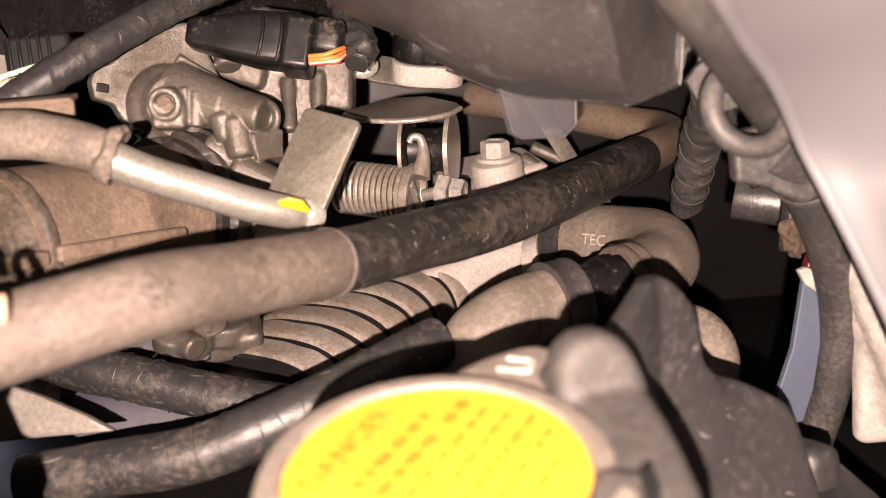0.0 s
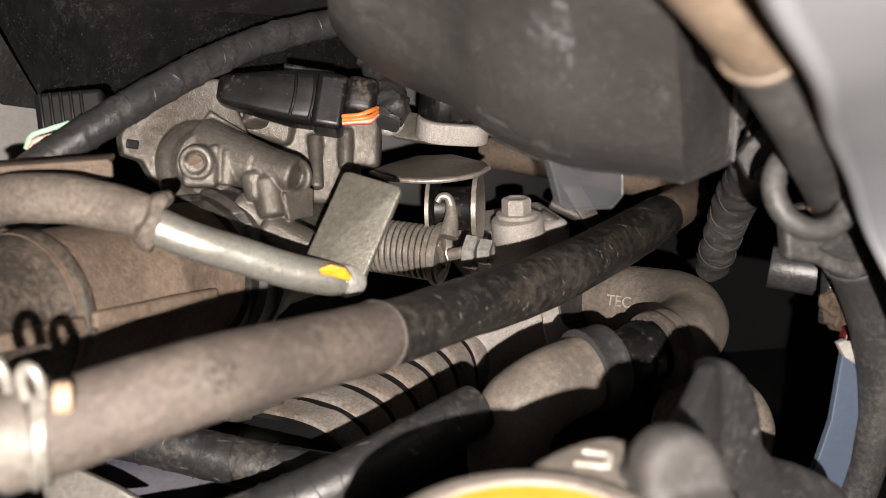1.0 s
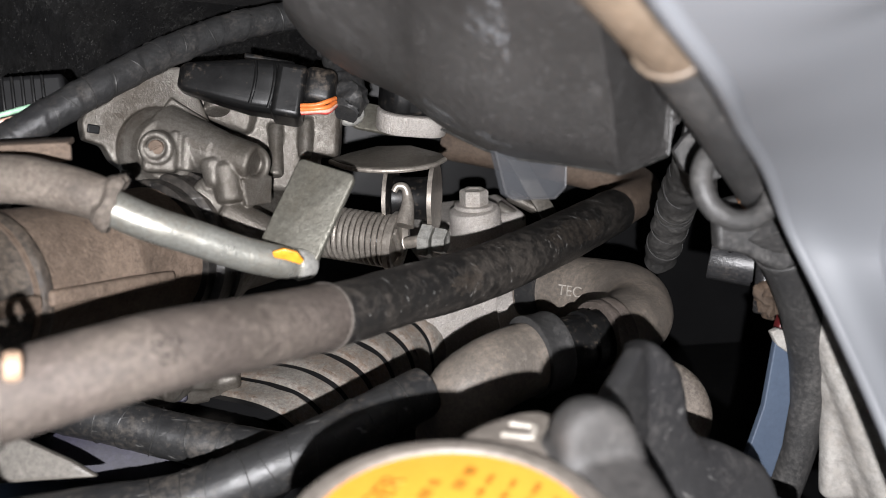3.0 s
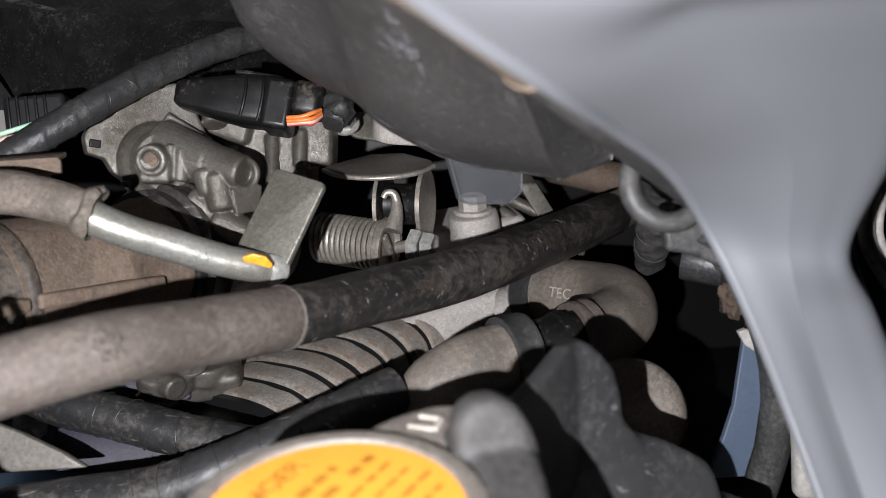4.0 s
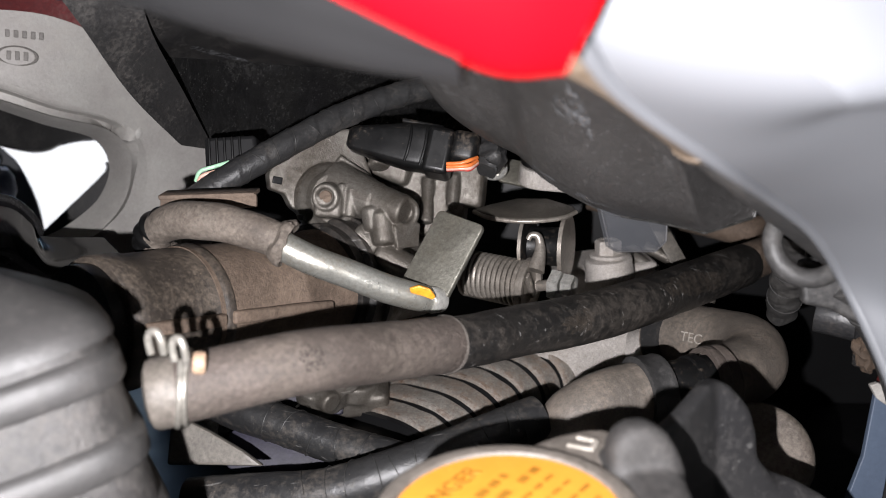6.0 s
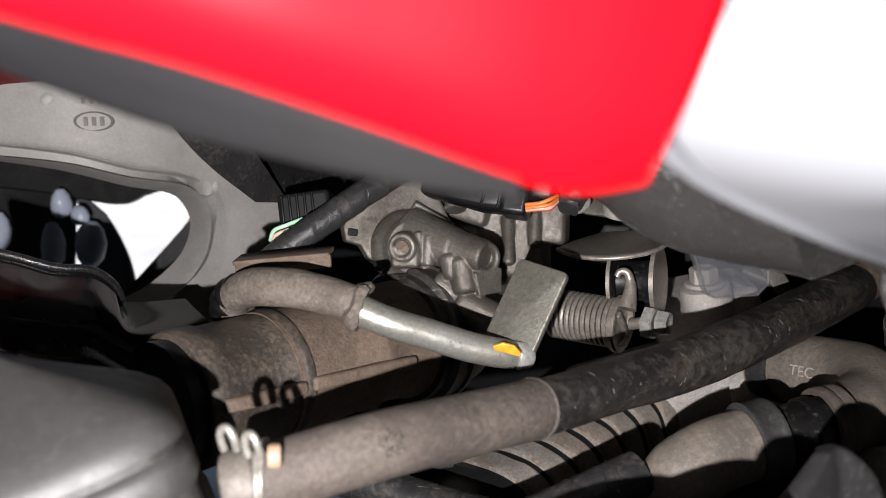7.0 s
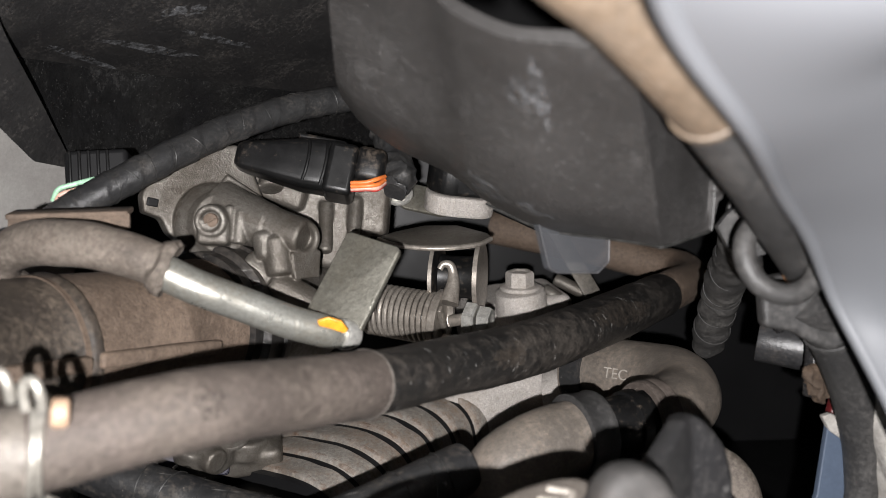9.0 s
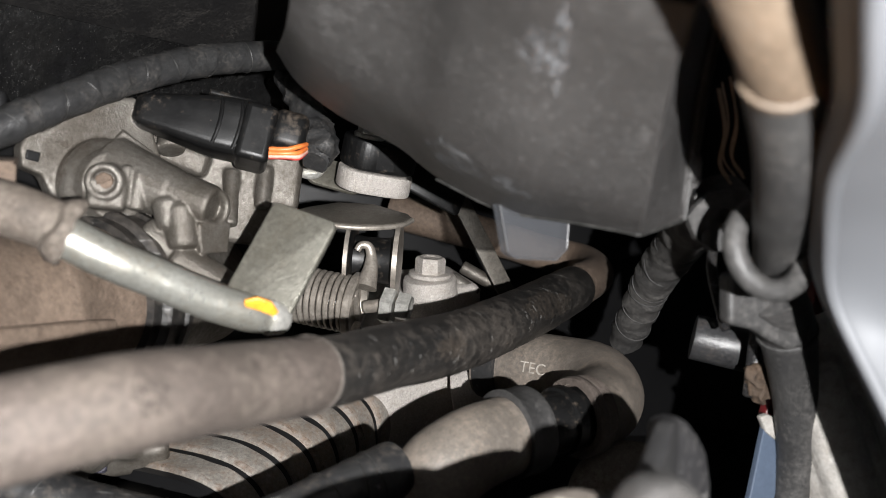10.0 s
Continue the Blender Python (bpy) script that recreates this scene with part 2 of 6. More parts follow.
M_PRINT = surface("worn_white_print", (0.36, 0.33, 0.29), (0.26, 0.235, 0.20), 0.6, bump=0.0, patch=400)


def glassy(name, colour, rough, transmission, alpha=1.0):
    m = bpy.data.materials.new(name)
    m.use_nodes = True
    p = m.node_tree.nodes["Principled BSDF"]
    p.inputs["Base Color"].default_value = (*colour, 1)
    p.inputs["Roughness"].default_value = rough
    p.inputs["Transmission Weight"].default_value = transmission
    p.inputs["Alpha"].default_value = alpha
    return m


M_CLEAR = glassy("smoky_clear_plastic", (0.070, 0.073, 0.080), 0.35, 0.0, 0.45)
M_CLEAR_EDGE = glassy("bright_clear_edge", (0.085, 0.085, 0.09), 0.35, 0.0, 0.45)


def smudge(name, colour, scale, lo, hi, rough=0.75):
    """A broken film of dust or chalk that lets the surface below show through."""
    m = glassy(name, colour, rough, 0.0)
    nt = m.node_tree
    co, t, r = nt.nodes.new("ShaderNodeTexCoord"), nt.nodes.new("ShaderNodeTexNoise"), nt.nodes.new("ShaderNodeMapRange")
    t.inputs["Scale"].default_value, t.inputs["Detail"].default_value, t.inputs["Roughness"].default_value = scale, 5.0, 0.65
    r.inputs["From Min"].default_value, r.inputs["From Max"].default_value, r.inputs["To Max"].default_value = lo, hi, 0.75
    nt.links.new(co.outputs["Object"], t.inputs["Vector"])
    nt.links.new(t.outputs["Fac"], r.inputs["Value"])
    nt.links.new(r.outputs["Result"], nt.nodes["Principled BSDF"].inputs["Alpha"])
    return m


M_TAPE_EDGE = surface("pale_tape_edge", (0.042, 0.041, 0.039), (0.014, 0.014, 0.013), 0.45, bump=0.0, patch=300)
M_RUST = smudge("thin_rust_stain", (0.17, 0.095, 0.055), 260.0, 0.46, 0.80)
# darker variant of the frame metal, for the raised emblem
M_FRAME_DARK = surface("darker_cast_metal", (0.19, 0.18, 0.165), (0.15, 0.14, 0.13), 0.6, 0.1, bump=0.1)
M_CHALK = smudge("chalky_smear", (0.21, 0.215, 0.225), 420.0, 0.44, 0.80)
M_GRIME = smudge("dark_grime", (0.035, 0.029, 0.025), 1700.0, 0.44, 0.68, 0.6)
M_CLAY = smudge("dried_clay_film", (0.095, 0.075, 0.057), 500.0, 0.36, 1.0)
M_RIBBED = surface("worn_ribbed_plastic", (0.034, 0.032, 0.031), (0.026, 0.025, 0.024), 0.46, dust=(0.11, 0.10, 0.09), dust_amount=0.32, dust_size=60, specks=0.2, speck_size=1500, bump=0.2, grain=1300)
M_CONDUIT = surface("dusty_wrapped_tape", (0.052, 0.050, 0.048), (0.034, 0.033, 0.032), 0.5, dust=(0.14, 0.132, 0.12), dust_amount=0.42, dust_size=110, specks=0.7, speck_size=1500, bump=0.3, grain=900)
M_ARM = surface("dusty_black_steel", (0.028, 0.0275, 0.0275), (0.038, 0.037, 0.036), 0.50, dust=(0.10, 0.094, 0.088), dust_amount=0.38, dust_size=90, bump=0.2)
M_BLUE = surface("daylight_blue_panel", (0.065, 0.085, 0.122), (0.055, 0.072, 0.105), 0.45, bump=0.05, mottle=0.3)


# ---- shapes ----
def sharpen(bm, angle=38):
    bmesh.ops.recalc_face_normals(bm, faces=bm.faces)
    limit = radians(angle)
    areas = sorted(f.calc_area() for f in bm.faces)
    broad = 25 * areas[len(areas) // 2] if areas else 0
    large = {f for f in bm.faces if f.calc_area() >= broad}
    for f in bm.faces:
        f.smooth = f not in large or any(g is not f and g in large and e.calc_face_angle(9) < limit for e in f.edges for g in e.link_faces)
    for e in bm.edges:
        e.smooth = not (len(e.link_faces) == 2 and e.calc_face_angle(0) > limit)
    return bm


def place_of(ob):
    """The matrix by which ob stands in the world."""
    return (place_of(ob.parent) @ ob.matrix_parent_inverse if ob.parent else Matrix()) @ ob.matrix_basis


def part(name, bm, material, parent=None, label="", angle=38):
    """Links a bmesh, built in the world's metres, as ONE mesh object under a thing or part."""
    sharpen(bm, angle)
    me = bpy.data.meshes.new(name)
    bm.to_mesh(me)
    bm.free()
    me.materials.append(material)
    ob = new(name, me)
    if parent is not None:
        ob.parent = parent
        ob.matrix_parent_inverse = place_of(parent).inverted()
    if label:
        tagged(ob, label)
    return ob


def thing(name, base, label, category, group="", kind=""):
    e = new(name)
    e.empty_display_size = 0.005
    e.location = base
    return tagged(e, label, category, group, kind)


def single(name, bm, material, label, category, group="", kind="", angle=38):
    return tagged(part(name, bm, material, None, "", angle), label, category, group, kind)


def merge(*bms):
    out = bmesh.new()
    for b in bms:
        me = bpy.data.meshes.new("tmp")
        b.to_mesh(me)
        out.from_mesh(me)
        b.free()
        bpy.data.meshes.remove(me)
    return out


def spline(points, per=10):
    """Points of a smooth curve through the given ones."""
    p = [Vector(q) for q in points]
    p = [p[0] * 2 - p[1], *p, p[-1] * 2 - p[-2]]
    out = []
    for i in range(1, len(p) - 2):
        a, b, c, d = p[i - 1:i + 3]
        for k in range(per):
            t = k / per
            out.append(0.5 * (2 * b + (c - a) * t + (2 * a - 5 * b + 4 * c - d) * t * t + (3 * b - a - 3 * c + d) * t ** 3))
    return out + [p[-2]]


def tube(points, radius, seg=20, per=10, relief=None, bore=0.0, close=False):
    """A hose along a curve; radius: a number or one for each point; relief(s, angle): height over it at s metres; bore: inner radius at open ends."""
    bm = bmesh.new()
    line = spline(points, per) if len(points) > 2 else [Vector(points[0]).lerp(Vector(points[1]), k / (per * 2)) for k in range(per * 2 + 1)]
    radii = [radius] * len(points) if isinstance(radius, (int, float)) else list(radius)
    n = len(line) - 1
    side, rings, s = None, [], 0.0
    for i, c in enumerate(line):
        d = (line[min(i + 1, n)] - line[max(i - 1, 0)]).normalized()
        if side is None:
            side = d.orthogonal().normalized()
        side = (side - d * side.dot(d)).normalized()
        other = d.cross(side)
        if i:
            s += (c - line[i - 1]).length
        f = i / n * (len(radii) - 1)
        k = min(int(f), len(radii) - 2)
        r = radii[k] + (radii[k + 1] - radii[k]) * (f - k)
        ring = []
        for j in range(seg):
            a = 2 * math.pi * j / seg
            q = r + (relief(s, a) if relief else 0.0)
            ring.append(bm.verts.new(c + (side * math.cos(a) + other * math.sin(a)) * q))
        rings.append((ring, c, d, r))
    for (a, *_), (b, *_) in zip(rings, rings[1:]):
        for j in range(seg):
            bm.faces.new((a[j], a[(j + 1) % seg], b[(j + 1) % seg], b[j]))
    for (ring, c, d, r), sign in ((rings[0], 1), (rings[-1], -1)):
        if bore:
            inner = [bm.verts.new(c + (v.co - c) * (bore / r)) for v in ring]
            deep = [bm.verts.new(v.co + d * sign * r) for v in inner]
            for j in range(seg):
                k = (j + 1) % seg
                bm.faces.new((ring[j], ring[k], inner[k], inner[j]))
                bm.faces.new((inner[j], inner[k], deep[k], deep[j]))
            bm.faces.new(deep)
        else:
            bm.faces.new(ring)
    return bm


def lathe(origin, axis, profile, seg=40):
    """A turned body: profile of (radius, height along the axis)."""
    bm = bmesh.new()
    o, d = Vector(origin), Vector(axis).normalized()
    u = d.orthogonal().normalized()
    w = d.cross(u)
    rings = []
    for r, h in profile:
        if r < 1e-6:
            rings.append([bm.verts.new(o + d * h)])
        else:
            rings.append([bm.verts.new(o + d * h + (u * math.cos(2 * math.pi * j / seg) + w * math.sin(2 * math.pi * j / seg)) * r) for j in range(seg)])
    for a, b in zip(rings, rings[1:]):
        for j in range(seg):
            k = (j + 1) % seg
            if len(a) == 1 and len(b) > 1:
                bm.faces.new((a[0], b[k], b[j]))
            elif len(b) == 1 and len(a) > 1:
                bm.faces.new((a[j], a[k], b[0]))
            elif len(a) > 1:
                bm.faces.new((a[j], a[k], b[k], b[j]))
    for ring in (rings[0], rings[-1]):
        if len(ring) > 1:
            bm.faces.new(ring)
    return bm


def rod(a, b, r, r2=None, bevel=0.0006, seg=28):
    """A round bar from a to b with rounded rims."""
    a, b = Vector(a), Vector(b)
    h, r2 = (b - a).length, r if r2 is None else r2
    e = min(bevel, r * 0.4, r2 * 0.4, h * 0.3)
    return lathe(a, b - a, [(0, 0), (r - e, 0), (r - e * 0.3, e * 0.3), (r, e), (r2, h - e), (r2 - e * 0.3, h - e * 0.3), (r2 - e, h), (0, h)], seg)


def socket(a, b, r, bore, depth, seg=28, bevel=0.0005):
    """A round boss from a to b whose end b has a blind hole."""
    a, b = Vector(a), Vector(b)
    h, e = (b - a).length, bevel
    return lathe(a, b - a, [(0, 0), (r, 0), (r, h - e), (r - e, h), (bore + e, h), (bore, h - e), (bore, h - depth), (0, h - depth)], seg)


def frame_of(origin, x, y):
    """A matrix whose x and y axes lie along x and (nearly) y."""
    x = Vector(x).normalized()
    z = x.cross(Vector(y)).normalized()
    y = z.cross(x)
    return Matrix.Translation(origin) @ Matrix((x, y, z)).transposed().to_4x4()


def rbox(m, size, bevel=0.001, segments=3):
    """A box with rounded edges; m: a matrix, or a centre."""
    if not isinstance(m, Matrix):
        m = Matrix.Translation(m)
    bm = bmesh.new()
    bmesh.ops.create_cube(bm, size=1)
    bmesh.ops.scale(bm, vec=size, verts=bm.verts)
    if bevel:
        bmesh.ops.bevel(bm, geom=bm.edges[:], offset=min(bevel, min(size) * 0.45), segments=segments, affect="EDGES", profile=0.5)
    bmesh.ops.transform(bm, matrix=m, verts=bm.verts)
    return bm


def sheet(m, outline, thick, bevel=0.0004, segments=2):
    """A plate: an outline in the plane of m, thick along its z."""
    bm = bmesh.new()
    base = bm.faces.new([bm.verts.new((x, y, 0)) for x, y in outline])
    more = bmesh.ops.extrude_face_region(bm, geom=[base])
    bmesh.ops.translate(bm, vec=(0, 0, thick), verts=[g for g in more["geom"] if isinstance(g, bmesh.types.BMVert)])
    if bevel:
        bmesh.ops.bevel(bm, geom=bm.edges[:], offset=min(bevel, thick * 0.45), segments=segments, affect="EDGES", profile=0.5)
    bmesh.ops.transform(bm, matrix=m, verts=bm.verts)
    return bm


def rounded(w, h, r, n=5):
    """The outline of a rectangle with rounded corners, about its centre."""
    out = []
    for cx, cy, a in ((w / 2 - r, h / 2 - r, 0), (-w / 2 + r, h / 2 - r, 90), (-w / 2 + r, -h / 2 + r, 180), (w / 2 - r, -h / 2 + r, 270)):
        out += [(cx + r * math.cos(radians(a + 90 * k / n)), cy + r * math.sin(radians(a + 90 * k / n))) for k in range(n + 1)]
    return out


def hexbolt(origin, axis, r, h, flange=0.0, label=""):
    """A hexagon head with a turned-down crown, on a flange."""
    o, d = Vector(origin), Vector(axis).normalized()
    f = max(flange and 0.0012, 0.0)
    head = lathe(o, d, [(0, f), (r, f), (r, f + h * 0.86), (r * 0.88, f + h), (r * 0.6, f + h), (r * 0.5, f + h * 0.93), (0, f + h * 0.93)], 6)
    return merge(head, rod(o, o + d * (f + 0.0002), flange, bevel=0.0004)) if flange else head


def ringbar(m, radius, r, seg=40, ring=14):
    """A closed ring of round bar in the xy plane of m."""
    bm = bmesh.new()
    rows = []
    for i in range(seg):
        a = 2 * math.pi * i / seg
        rows.append([bm.verts.new(m @ Vector(((radius + r * math.cos(b)) * math.cos(a), (radius + r * math.cos(b)) * math.sin(a), r * math.sin(b))))
                     for b in (2 * math.pi * j / ring for j in range(ring))])
    for i in range(seg):
        a, b = rows[i], rows[(i + 1) % seg]
        for j in range(ring):
            k = (j + 1) % ring
            bm.faces.new((a[j], a[k], b[k], b[j]))
    return bm


def loft(rows, thick=0.0015, per=8, along=8):
    """A curved shell through rows of control points, with thickness away from its front."""
    grid = [spline(r, per) for r in rows]
    cols = list(zip(*grid))
    cols = [spline(c, along) if len(c) > 2 else list(c) for c in cols]
    bm = bmesh.new()
    v = [[bm.verts.new(q) for q in c] for c in cols]
    for a, b in zip(v, v[1:]):
        for j in range(len(a) - 1):
            bm.faces.new((a[j], a[j + 1], b[j + 1], b[j]))
    bmesh.ops.recalc_face_normals(bm, faces=bm.faces)
    bmesh.ops.solidify(bm, geom=bm.faces[:], thickness=thick)
    return bm


def cast(name, bms, material, parent, label="", voxel=0.0006, smooth=5, pits=0.0):
    """Several bodies grown into one casting with soft fillets."""
    ob = part(name, merge(*bms), material, parent, label)
    r = ob.modifiers.new("grown", "REMESH")
    r.mode, r.voxel_size, r.use_smooth_shade = "VOXEL", voxel, True
    m = ob.modifiers.new("fillets", "SMOOTH")
    m.factor, m.iterations = 0.5, smooth
    if pits:
        clouds = bpy.data.textures.get("casting_pits") or bpy.data.textures.new("casting_pits", "CLOUDS")
        clouds.noise_scale, clouds.noise_depth = 0.0022, 4
        d = ob.modifiers.new("pits", "DISPLACE")
        d.texture, d.strength, d.mid_level, d.texture_coords = clouds, pits, 0.5, "LOCAL"
    return ob


def uneven(bm, height, size):
    """Shifts the vertices a little, so that no surface is perfectly true."""
    for v in bm.verts:
        v.co += noise.noise_vector(v.co / size) * height
    return bm


def film_on(ob, eye, centre, w, h, turn=0.0, seed=1, lift=0.00012):
    """A thin uneven patch that lies on ob, about the point that eye sees through centre."""
    source = bmesh.new()
    source.from_mesh(ob.data)
    tree = BVHTree.FromBMesh(source)
    source.free()
    e, d = Vector(eye), Vector(centre) - Vector(eye)
    m = frame_of(Vector(centre), d.cross(Vector((0, 0, 1))), Vector((0, 0, 1))) @ Matrix.Rotation(radians(turn), 4, "Z")
    bm = bmesh.new()
    rng = random.Random(seed)
    wob = [rng.uniform(0.7, 1.15) for k in range(24)]
    rings = []
    for i in range(1, 6):
        ring = []
        for k in range(24):
            a = 2 * math.pi * k / 24
            q = m @ Vector((math.cos(a) * w * wob[k] * i / 5, math.sin(a) * h * wob[k] * i / 5, 0))
            hit = tree.ray_cast(e, (q - e).normalized())
            ring.append(bm.verts.new((hit[0] or q) + (e - q).normalized() * lift))
        rings.append(ring)
    hit = tree.ray_cast(e, d.normalized())
    mid = bm.verts.new((hit[0] or Vector(centre)) - d.normalized() * lift)
    for k in range(24):
        j = (k + 1) % 24
        bm.faces.new((mid, rings[0][k], rings[0][j]))
        for a, b in zip(rings, rings[1:]):
            bm.faces.new((a[k], b[k], b[j], a[j]))
    return bm


def slices(bm, cuts):
    bmesh.ops.subdivide_edges(bm, edges=bm.edges[:], cuts=cuts, use_grid_fill=True)
    return bm


def wrap(pitch, height, turn=0.0):
    """The spiral overlaps of tape wound on a bundle."""
    return lambda s, a: height * (((s / pitch + a / (2 * math.pi) + turn) % 1.0) ** 3)


def tape_edges(points, radius, where, parent, material, tilt=14.0, bar=0.00013):
    """Thin raised edges of tape across a bundle, at the given shares of its length."""
    line = spline(points, 24)
    for k, share in enumerate(where):
        i = min(len(line) - 2, int(share * (len(line) - 1)))
        d = (line[i + 1] - line[i]).normalized()
        u = d.orthogonal()
        m = frame_of(line[i], u, d.cross(u)) @ pose(0, 0, 0, tilt * math.sin(k * 2.3 + 1), tilt * math.cos(k * 1.7), 0)
        part("tape_edge", ringbar(m, radius, bar, 36, 6), material, parent)


def print_text(words, m, size, material, parent, label):
    curve = bpy.data.curves.new("lettering", "FONT")
    curve.body, curve.size, curve.align_x, curve.align_y, curve.extrude = words, size, "CENTER", "CENTER", 0.00008
    tmp = bpy.data.objects.new("lettering", curve)
    scene.collection.objects.link(tmp)
    me = bpy.data.meshes.new_from_object(tmp.evaluated_get(bpy.context.evaluated_depsgraph_get()))
    bpy.data.objects.remove(tmp)
    me.transform(m)
    me.materials.append(material)
    ob = new("lettering", me)
    ob.parent = parent
    ob.matrix_parent_inverse = place_of(parent).inverted()
    return tagged(ob, label)


# ---- unseen garage walls and ceiling, added to keep ambient light low ----
def box_between(lo, hi):
    lo, hi = Vector(lo), Vector(hi)
    return rbox(Matrix.Translation((lo + hi) / 2), hi - lo, 0)


single("ground", box_between((-40, -40, -0.2), (40, 40, 0)), M_CONCRETE, "grey concrete floor of the added garage and the yard", "ground", kind="structure")
single("wall_east", box_between((2.2, -2.4, 0), (2.4, 2.6, 2.6)), M_WALL, "unseen limewashed wall added to hold back daylight", "wall", kind="structure")
single("wall_south", box_between((-2.4, -2.6, 0), (2.4, -2.4, 2.6)), M_WALL, "unseen limewashed wall added to hold back daylight", "wall", kind="structure")
single("wall_north", box_between((-0.6, 2.6, 0), (2.4, 2.8, 2.6)), M_WALL, "unseen limewashed wall added beside the gap for daylight", "wall", kind="structure")
single("wall_west", box_between((-2.6, -2.6, 0), (-2.4, 2.8, 2.6)), M_WALL, "unseen limewashed wall added to hold back daylight", "wall", kind="structure")
single("ceiling", box_between((-2.6, -2.6, 2.6), (2.4, 2.8, 2.75)), M_WALL, "unseen plain ceiling added to hold back daylight", "ceiling", kind="structure")

# ---- breather hose across the bay ----
hose = thing("breather_hose", (-0.0379, 0.1675, 0.5605), "black rubber breather hose with a dusty grey sleeve and spring clip", "hose")
sleeve = part("sleeve", uneven(tube([(-0.0650, 0.1575, 0.5570), (-0.0590, 0.1592, 0.5578), (-0.0480, 0.1640, 0.5595), (-0.0378, 0.1706, 0.5600), (-0.0268, 0.1840, 0.5580), (-0.0146, 0.1983, 0.5560)], (.0062, .0062, .0062, .0062, .0062, .0064), 32, 14, bore=0.0050), 0.00012, 0.006), M_SLEEVE, hose, "dusty grey-brown rubber sleeve")
part("rim", lathe((-0.0156, 0.1977, 0.5560), Vector((-0.0130, 0.2007, 0.5556)) - Vector((-0.0156, 0.1977, 0.5560)), [(.0060, 0), (.0065, .0003), (.0067, .001), (.0065, .0022), (.0058, .0026)], 36), M_WORN_RIM, hose, "pale worn rim of the sleeve")
rubber = part("rubber_hose", uneven(tube([(-0.0184, 0.1942, 0.5564), (-0.0086, 0.2052, 0.5552), (0.0023, 0.2183, 0.5544), (0.0206, 0.2374, 0.5532), (0.0440, 0.2640, 0.5538), (0.0654, 0.2917, 0.5545), (0.0804, 0.3121, 0.5548)], (.0059, .0061, .0063, .0067, .0070, .0073, .0073), 32, 12), 0.00015, 0.008), M_RUBBER, hose, "black rubber hose with scuffs and dried mud")
part("tube_end", tube([(0.0747, 0.3069, 0.5543), (0.0869, 0.3194, 0.5558), (0.1020, 0.3429, 0.5561), (0.1062, 0.3636, 0.5577), (0.0952, 0.3742, 0.5598), (0.0745, 0.3803, 0.5648), (0.0533, 0.3862, 0.5692), (0.0365, 0.3919, 0.5725)], .0068, 24, 8), M_DUCT, hose, "brown dusty tube that doubles back")
part("end_plug", lathe((-0.0644, 0.1577, 0.5571), Vector((-0.0650, 0.1575, 0.5570)) - Vector((-0.0590, 0.1592, 0.5578)), [(0, -.004), (.0064, -.004), (.0066, -.0034), (.0066, .0002), (.0062, .0012), (.0050, .0018), (0, .0020)], 32), M_CAP_RIM, hose, "pale plug in the sleeve's end")
part("stain", film_on(sleeve, (-.01, 0, .6), (-0.0375, 0.1655, 0.5618), .0024, .0028, 0, 3), M_GRIME, hose, "dark scuffed spot")
for c, w, h, turn, k in (((0.0186, 0.2353, 0.5528), .0045, .0030, 30, 5), ((0.0571, 0.2786, 0.5552), .009, .004, 12, 6)):
    part("mud_film", film_on(rubber, (-.01, 0, .6), c, w, h, turn, k), M_CLAY, hose, "dried clay film")
part("pinhole", lathe((-0.0160, 0.1974, 0.5608), (.1, -.75, .66), [(0, -.001), (.0010, -.001), (.0010, .0003), (0, .0003)], 14), M_DUCT_DARK, hose, "small dark hole")
hd = (Vector((-0.0590, 0.1592, 0.5578)) - Vector((-0.0650, 0.1575, 0.5570))).normalized()
h0 = Vector((-0.0608, 0.1588, 0.5576))
clip = part("spring_clip", merge(ringbar(frame_of(h0, Vector((.1, 0, 1)), hd.cross(Vector((.1, 0, 1)))) @ pose(0, 0, 0, 4, 0, 0), .0066, .00062, 44, 10), ringbar(frame_of(h0 + hd * .0016, Vector((.1, 0, 1)), hd.cross(Vector((.1, 0, 1)))) @ pose(0, 0, 0, -3, 2, 0), .0066, .00062, 44, 10)), M_CLIP, hose, "bright zinc spring clip of two wire turns")
c0 = Vector((-0.0588, 0.1500, 0.5668))
for dx, w, dz in ((-.0024, .0012, .0012), (.0016, .0011, 0)):
    a = c0 + Vector((dx, 0, dz))
    part("clip_ear", tube([a + Vector((-w, .001, -.0016)), a + Vector((-w * 1.1, .0004, .0010)), a + Vector((-w * .5, 0, .0024)), a + Vector((w * .5, -.0004, .0024)), a + Vector((w * 1.1, -.0004, .0008)), a + Vector((w, .0006, -.0014))], .0007, 10, 6), M_CLIP, clip)
part("clip_stub", rod((-0.0566, 0.1545, 0.5638), (-0.0542, 0.1552, 0.5636), .0021, bevel=.0008), M_PEACH, clip, "flattened pale clip end")

# ---- galvanised pipe with its boot ----
pipe = thing("metal_pipe", (-0.0397, 0.2161, 0.5692), "galvanised metal pipe with an orange paint mark", "pipe")
part("pipe_body", tube([(-0.0578, 0.2132, 0.5778), (-0.0488, 0.2138, 0.5729), (-0.0399, 0.2170, 0.5687), (-0.0306, 0.2202, 0.5643), (-0.0230, 0.2228, 0.5616), (-0.0193, 0.2246, 0.5607)], (.0036, .0036, .0036, .0036, .0035, .0030), 28, 10), M_PIPE, pipe)
